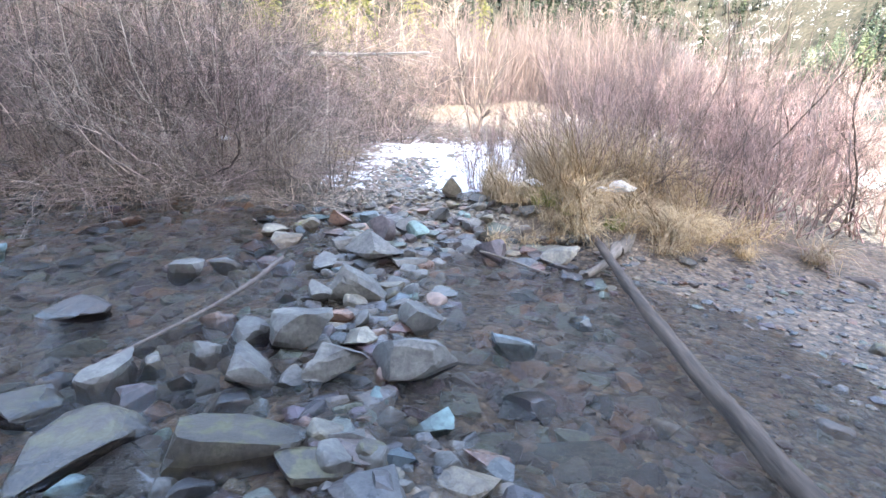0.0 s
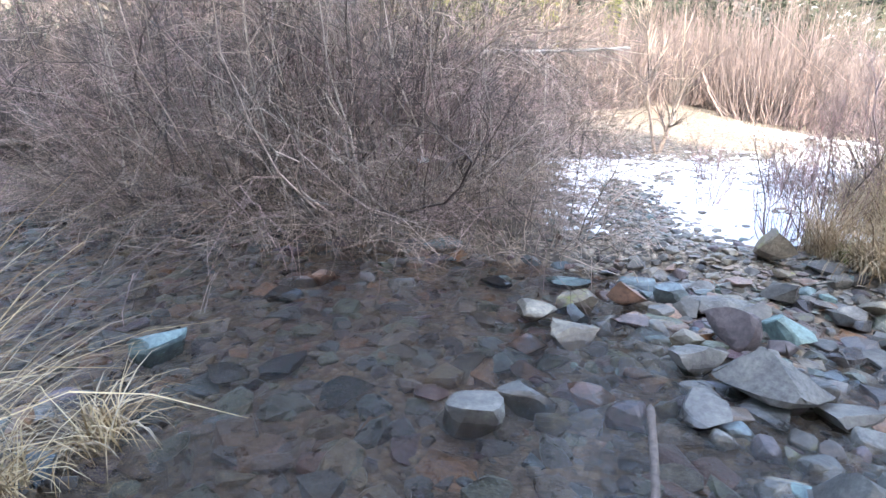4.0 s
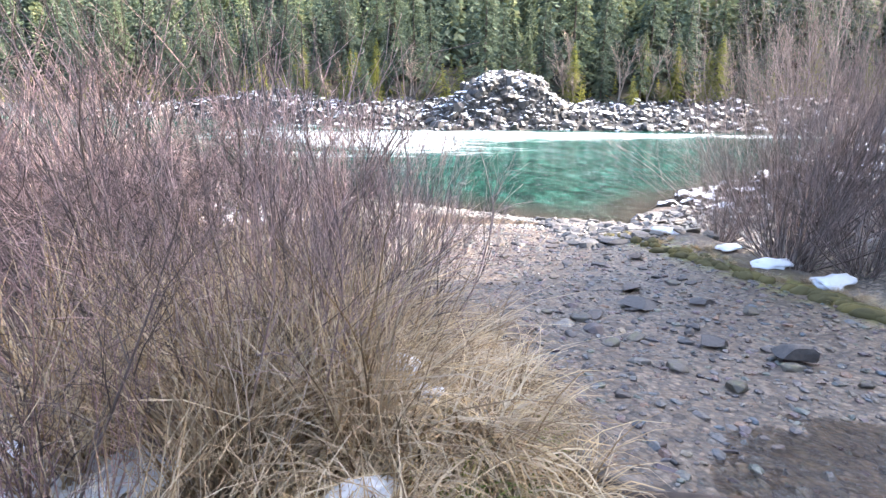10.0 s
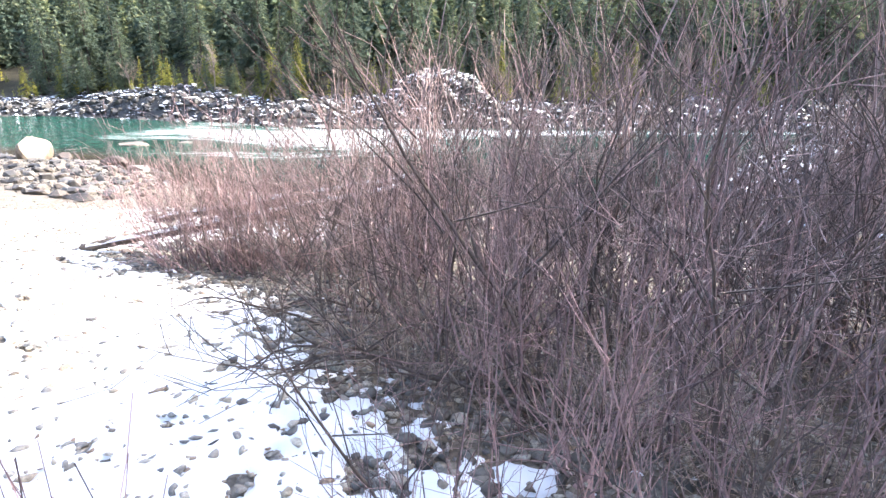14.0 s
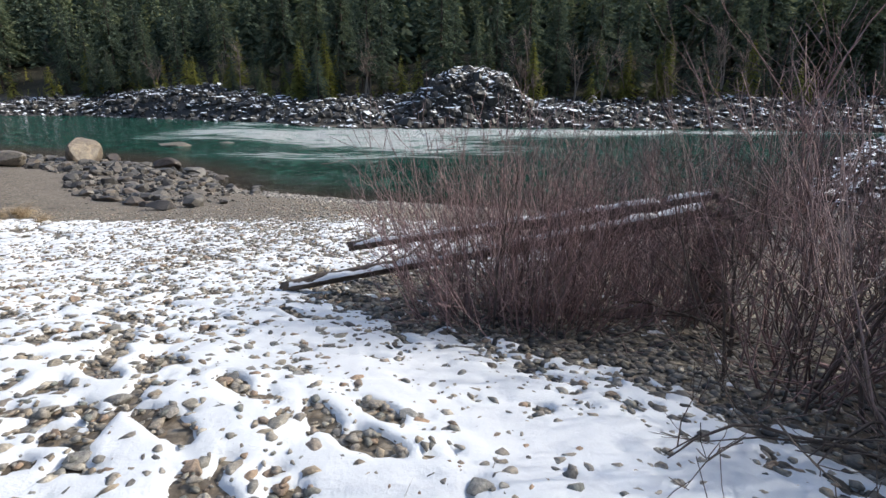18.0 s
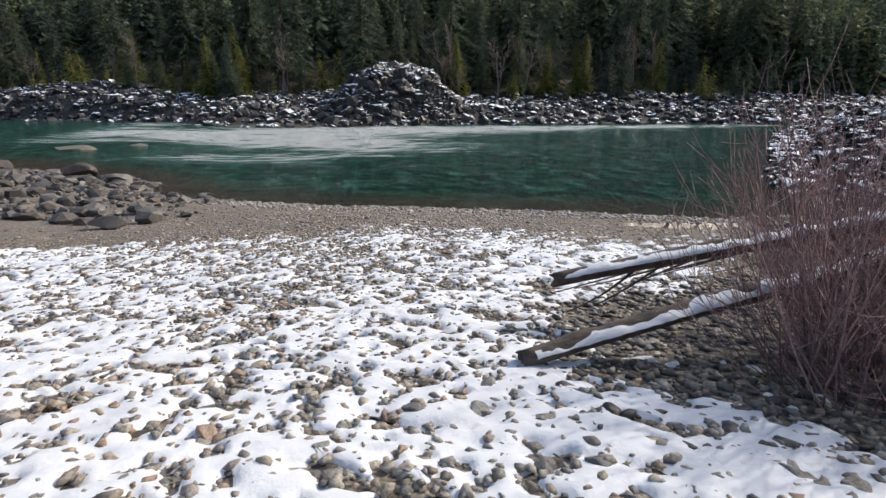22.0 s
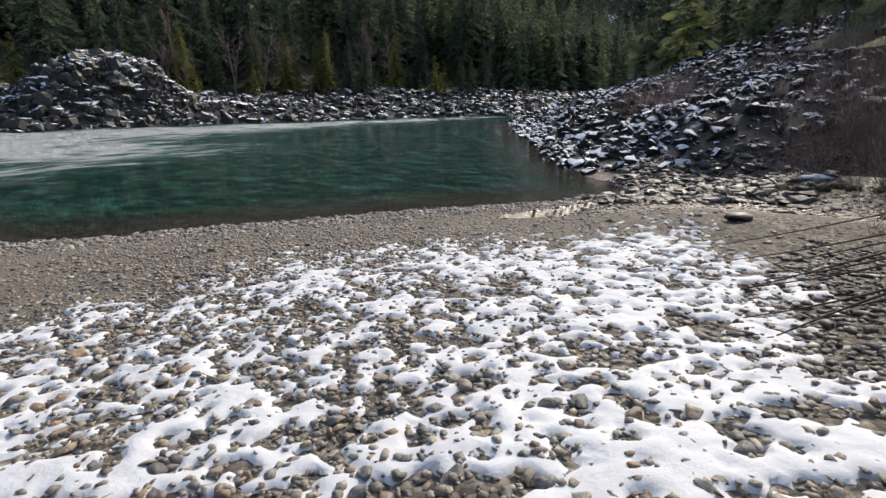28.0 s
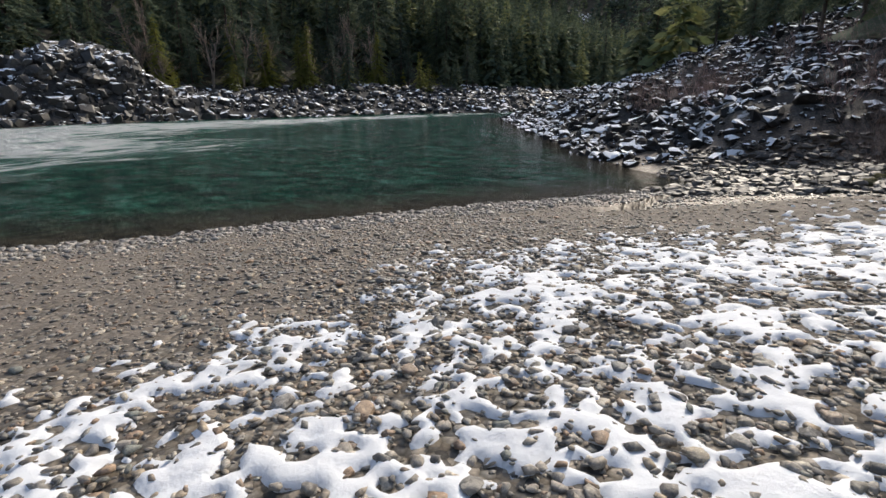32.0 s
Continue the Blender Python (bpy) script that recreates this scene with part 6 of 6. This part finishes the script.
for k in range(12):
    v, f = hull_forms(np.random.default_rng(k + 300), 1, 16, 0.9, 0.12)[0]
    forms.append(mesh_of("pebble", v * np.array([0.62, 0.48, 0.27]), f, PEBBLE_ONE))
for k in big:
    piece("pebble", forms[k % 12], ground, at=pose(x_[k], y_[k], h(x_[k], y_[k]) + sz[k] * 0.2, r_.normal(0, 8), r_.normal(0, 8), r_.uniform(0, 360)) @ Matrix.Scale(sz[k], 4))

x_, y_ = r_.uniform(1.8, 8.6, 9000), r_.uniform(8.8, 13.6, 9000)
d_ = side_distance(BARE, x_, y_)
ok = (d_ < 0.25) & (d_ > -1.9) & (r_.uniform(0, 1, 9000) < np.exp(d_ * 0.8))
x_, y_ = x_[ok][:3600], y_[ok][:3600]
thing("beach_cobbles", "grey cobbles bare of snow under the willow", "pebbles", kind="stuff",
      me=scatter_rocks("beach_cobbles", x_, y_, land(x_, y_), 0.035 + 0.055 * r_.uniform(0, 1, len(x_)) ** 2, BAR, 0.45, 1, 26, tip=0.2, sink=0.2, points=14, box=1.0, soft=True))

# loose stones of the creek and of the path
x_, y_ = r_.uniform(-9, 13, 24000), r_.uniform(0.2, 7, 24000)
ok = np.abs(y_ - creek_mid(x_)) < creek_half(x_) + 0.3
x_, y_ = x_[ok], y_[ok]
ok = r_.uniform(0, 1, len(x_)) < np.where(x_ > 1.6, 0.4, np.where(x_ < -1.5, 0.75, 1.0))
x_, y_ = x_[ok][:9500], y_[ok][:9500]
thing("creek_stones", "wet multicoloured stones on the creek bed", "stones", kind="stuff",
      me=scatter_rocks("creek_stones", x_, y_, land(x_, y_), np.where(x_ > 1.3, 0.02 + 0.08 * r_.uniform(0, 1, len(x_)) ** 4, 0.035 + 0.2 * r_.uniform(0, 1, len(x_)) ** 3), WETSTONES, 0.4, 5, 8, sink=0.4, tip=0.15))
x_, y_ = r_.normal(0, 1, 4200), 5.6 + 4.6 * r_.uniform(0, 1, 4200) ** 1.5
x_ = np.interp(y_, [5.6, 6.5, 7.5, 9, 10.2], [-0.4, -0.55, -0.75, -0.85, -0.8]) + x_ * np.interp(y_, [5.6, 6.5, 7.5, 9, 10.2], [0.75, 0.6, 0.42, 0.25, 0.2])
sz = 0.02 + 0.085 * r_.uniform(0, 1, len(x_)) ** 3
big = np.argsort(-sz)[:220]
x2, y2, s2 = x_[big], y_[big], sz[big]
x_, y_, sz = np.delete(x_, big), np.delete(y_, big), np.delete(sz, big)
forms = [mesh_of("stone", v * np.array([0.6, 0.48, 0.3]), f, ROCKS[c]) for (v, f), c in zip(hull_forms(r_, 12, 15, 0.75, 0.1), ("grey", "grey", "tan", "grey", "blue", "grey", "purple", "grey", "tan", "pink", "grey", "grey"))]
for k in range(len(x2)):
    piece("stone", forms[k % 12], ground, at=pose(x2[k], y2[k], h(x2[k], y2[k]) + s2[k] * 0.1, r_.normal(0, 10), r_.normal(0, 10), r_.uniform(0, 360)) @ Matrix.Scale(s2[k] * 1.15, 4))
thing("path_stones", "flat grey stones on the path up from the creek", "stones", kind="stuff",
      me=scatter_rocks("path_stones", x_, y_, land(x_, y_), sz, DRYSTONES, 0.4, 5, 9, sink=0.3, tip=0.2))
x_, y_ = r_.uniform(-1, 1, 300), r_.uniform(1.5, 6.5, 300)
x_ = np.interp(y_, [1.5, 2.4, 3.2, 4.4, 5.2, 6.5], [-0.95, -0.95, -0.9, -1.0, -0.6, -0.3]) + x_ * np.interp(y_, [1.5, 2.4, 4.4, 5.2, 6.5], [0.95, 0.85, 0.85, 1.3, 1.25])
sz = 0.055 + 0.1 * r_.uniform(0, 1, 300) ** 2
forms = [mesh_of("stone", v * np.array([0.6, 0.5, 0.36]), f, ROCKS[c]) for (v, f), c in zip(hull_forms(r_, 16, 20, 0.72, 0.09), ("grey", "slab", "grey", "tan", "dark", "grey", "purple", "grey", "slab", "grey", "dark", "pink", "blue", "grey", "dark", "grey"))]
for k in range(300):
    piece("stone", forms[k % 16], ground, at=pose(x_[k], y_[k], h(x_[k], y_[k]) + sz[k] * 0.16, r_.normal(0, 14), r_.normal(0, 14), r_.uniform(0, 360)) @ Matrix.Scale(sz[k] * 1.1, 4))
# flat dark stones lying on the mud of the creek mouth
x_, y_ = r_.uniform(1.7, 12.5, 520), r_.uniform(-0.5, 1.0, 520)
y_ = creek_mid(x_) + y_ * 1.0 * (creek_half(x_) + 0.4) - 0.2
sz = 0.035 + 0.16 * r_.uniform(0, 1, 520) ** 4
forms = [mesh_of("stone", v * np.array([0.6, 0.45, 0.26]), f, ROCKS[c]) for (v, f), c in zip(hull_forms(r_, 8, 18, 0.75, 0.08), ("dark", "dark", "purple", "dark", "grey", "dark", "dark", "slab"))]
for k in range(280):
    piece("stone", forms[k % 8], ground, at=pose(x_[k], y_[k], h(x_[k], y_[k]) + sz[k] * 0.07, r_.normal(0, 7), r_.normal(0, 7), r_.uniform(0, 360)) @ Matrix.Scale(sz[k] * 1.2, 4))
# moss cushions on the south bank of the creek mouth
MOSS = leafy("moss", [(0.05, 0.055, 0.014), (0.12, 0.115, 0.03), (0.1, 0.085, 0.04)], 0.9)
for k in range(80):
    x = 4.6 + 6.2 * rp.random()
    y = 1.34 + 0.246 * (x - 5.57) - 0.12 + rp.gauss(0, 0.1)
    w_ = rp.uniform(0.14, 0.32)
    v = BALL3[0] * np.array([w_, w_ * 0.7, 0.15]) * 0.6
    v = v * (1 + 0.16 * (vnoise(v[:, 0] * 45 + x, v[:, 1] * 45 + v[:, 2] * 40, 3)[:, None] - 0.5) + 0.9 * (fbm(v[:, 0] * 9 + x, v[:, 1] * 9 + v[:, 2] * 7 + y, 8)[:, None] - 0.5))
    thing("moss_cushion", "cushion of yellow-green moss on the bank", "moss", "moss along the bank", at=pose(x, y, h(x, y), rz=x * 50), me=mesh_of("moss_cushion", v, BALL3[1], MOSS, True))
    if k % 2:
        plant(TUFT[1], x + rp.gauss(0, 0.2), y - 0.3 + rp.gauss(0, 0.1), rp.uniform(0.25, 0.4), rp.uniform(0, 360))

# gravel of the creek mouth, the waterline, and pebbles frozen into the snow
x_, y_ = r_.uniform(1.4, 14.5, 16000), r_.uniform(0.8, 7, 16000)
ok = np.abs(y_ - creek_mid(x_)) < creek_half(x_) + 0.7
x_, y_ = x_[ok][:7000], y_[ok][:7000]
thing("creek_gravel", "wet brown gravel of the creek mouth", "gravel", kind="stuff",
      me=scatter_rocks("creek_gravel", x_, y_, land(x_, y_), 0.018 + 0.07 * r_.uniform(0, 1, len(x_)) ** 4, WETSTONES, 0.5, 1, 14, base=BALL1, tip=0.25, sink=0.3, deep=(0.6, 0.95)))
x_, y_ = r_.uniform(9.5, 15.5, 4200), r_.uniform(-2.2, 3.4, 4200)
ok = land(x_, y_) > WATER - 0.05
x_, y_ = x_[ok], y_[ok]
thing("mouth_rocks", "dark wet rocks where the creek meets the river", "rocks", kind="stuff",
      me=scatter_rocks("mouth_rocks", x_, y_, land(x_, y_), 0.04 + 0.3 * r_.uniform(0, 1, len(x_)) ** 4, BAR, 0.5, 5, 27, sink=0.3, tip=0.3))
SHORE = stone("pale_shore_pebbles", [(0.24, 0.235, 0.225), (0.4, 0.385, 0.36), (0.5, 0.47, 0.42), (0.32, 0.315, 0.3), (0.2, 0.19, 0.18)], scale=30, island=True)
x_, y_ = r_.uniform(12, 22, 30000), r_.uniform(2, 19, 30000)
d_ = side_distance(NEAR_SHORE, x_, y_)
ok = (d_ > -0.3) & (d_ < 2.4) & (r_.uniform(0, 1, 30000) < 1.25 - d_ / 2.0)
x_, y_ = x_[ok][:8000], y_[ok][:8000]
thing("shore_pebbles", "pale grey pebbles along the waterline", "pebbles", kind="stuff",
      me=scatter_rocks("shore_pebbles", x_, y_, land(x_, y_), 0.03 + 0.1 * r_.uniform(0, 1, len(x_)) ** 3.5, SHORE, 0.5, 1, 15, tip=0.25, sink=0.25, points=14, box=1.0, soft=True))
x_, y_ = r_.uniform(1, 13.5, 60000), r_.uniform(10, 20, 60000)
lane = np.abs(side_distance([(1.4, 11.6), (3.4, 13.0), (6, 14.4), (8.6, 14.6), (11.5, 14.2), (13.5, 12.5)], x_, y_))
ok = (r_.uniform(0, 1, 60000) < np.exp(-lane / 2.4)) & (snow_cover(x_, y_) > 0.25)
x_, y_ = x_[ok][:12000], y_[ok][:12000]
thing("snow_pebbles", "pebbles showing through the melting snow", "pebbles", kind="stuff",
      me=scatter_rocks("snow_pebbles", x_, y_, land(x_, y_) + 0.02, 0.022 + 0.04 * r_.uniform(0, 1, len(x_)) ** 2.5, PEBBLE, 0.5, 1, 16, tip=0.25, sink=0.3, points=14, box=1.0, soft=True))

# forms that found no place
for form in UPRIGHT + TANGLE + BRAMBLE + CANE + LOW + DIST + CLUMP + TUFT + CON:
    if form.name not in used_forms:
        for part_ in list(form.children):
            bpy.data.objects.remove(part_)
        bpy.data.objects.remove(form)
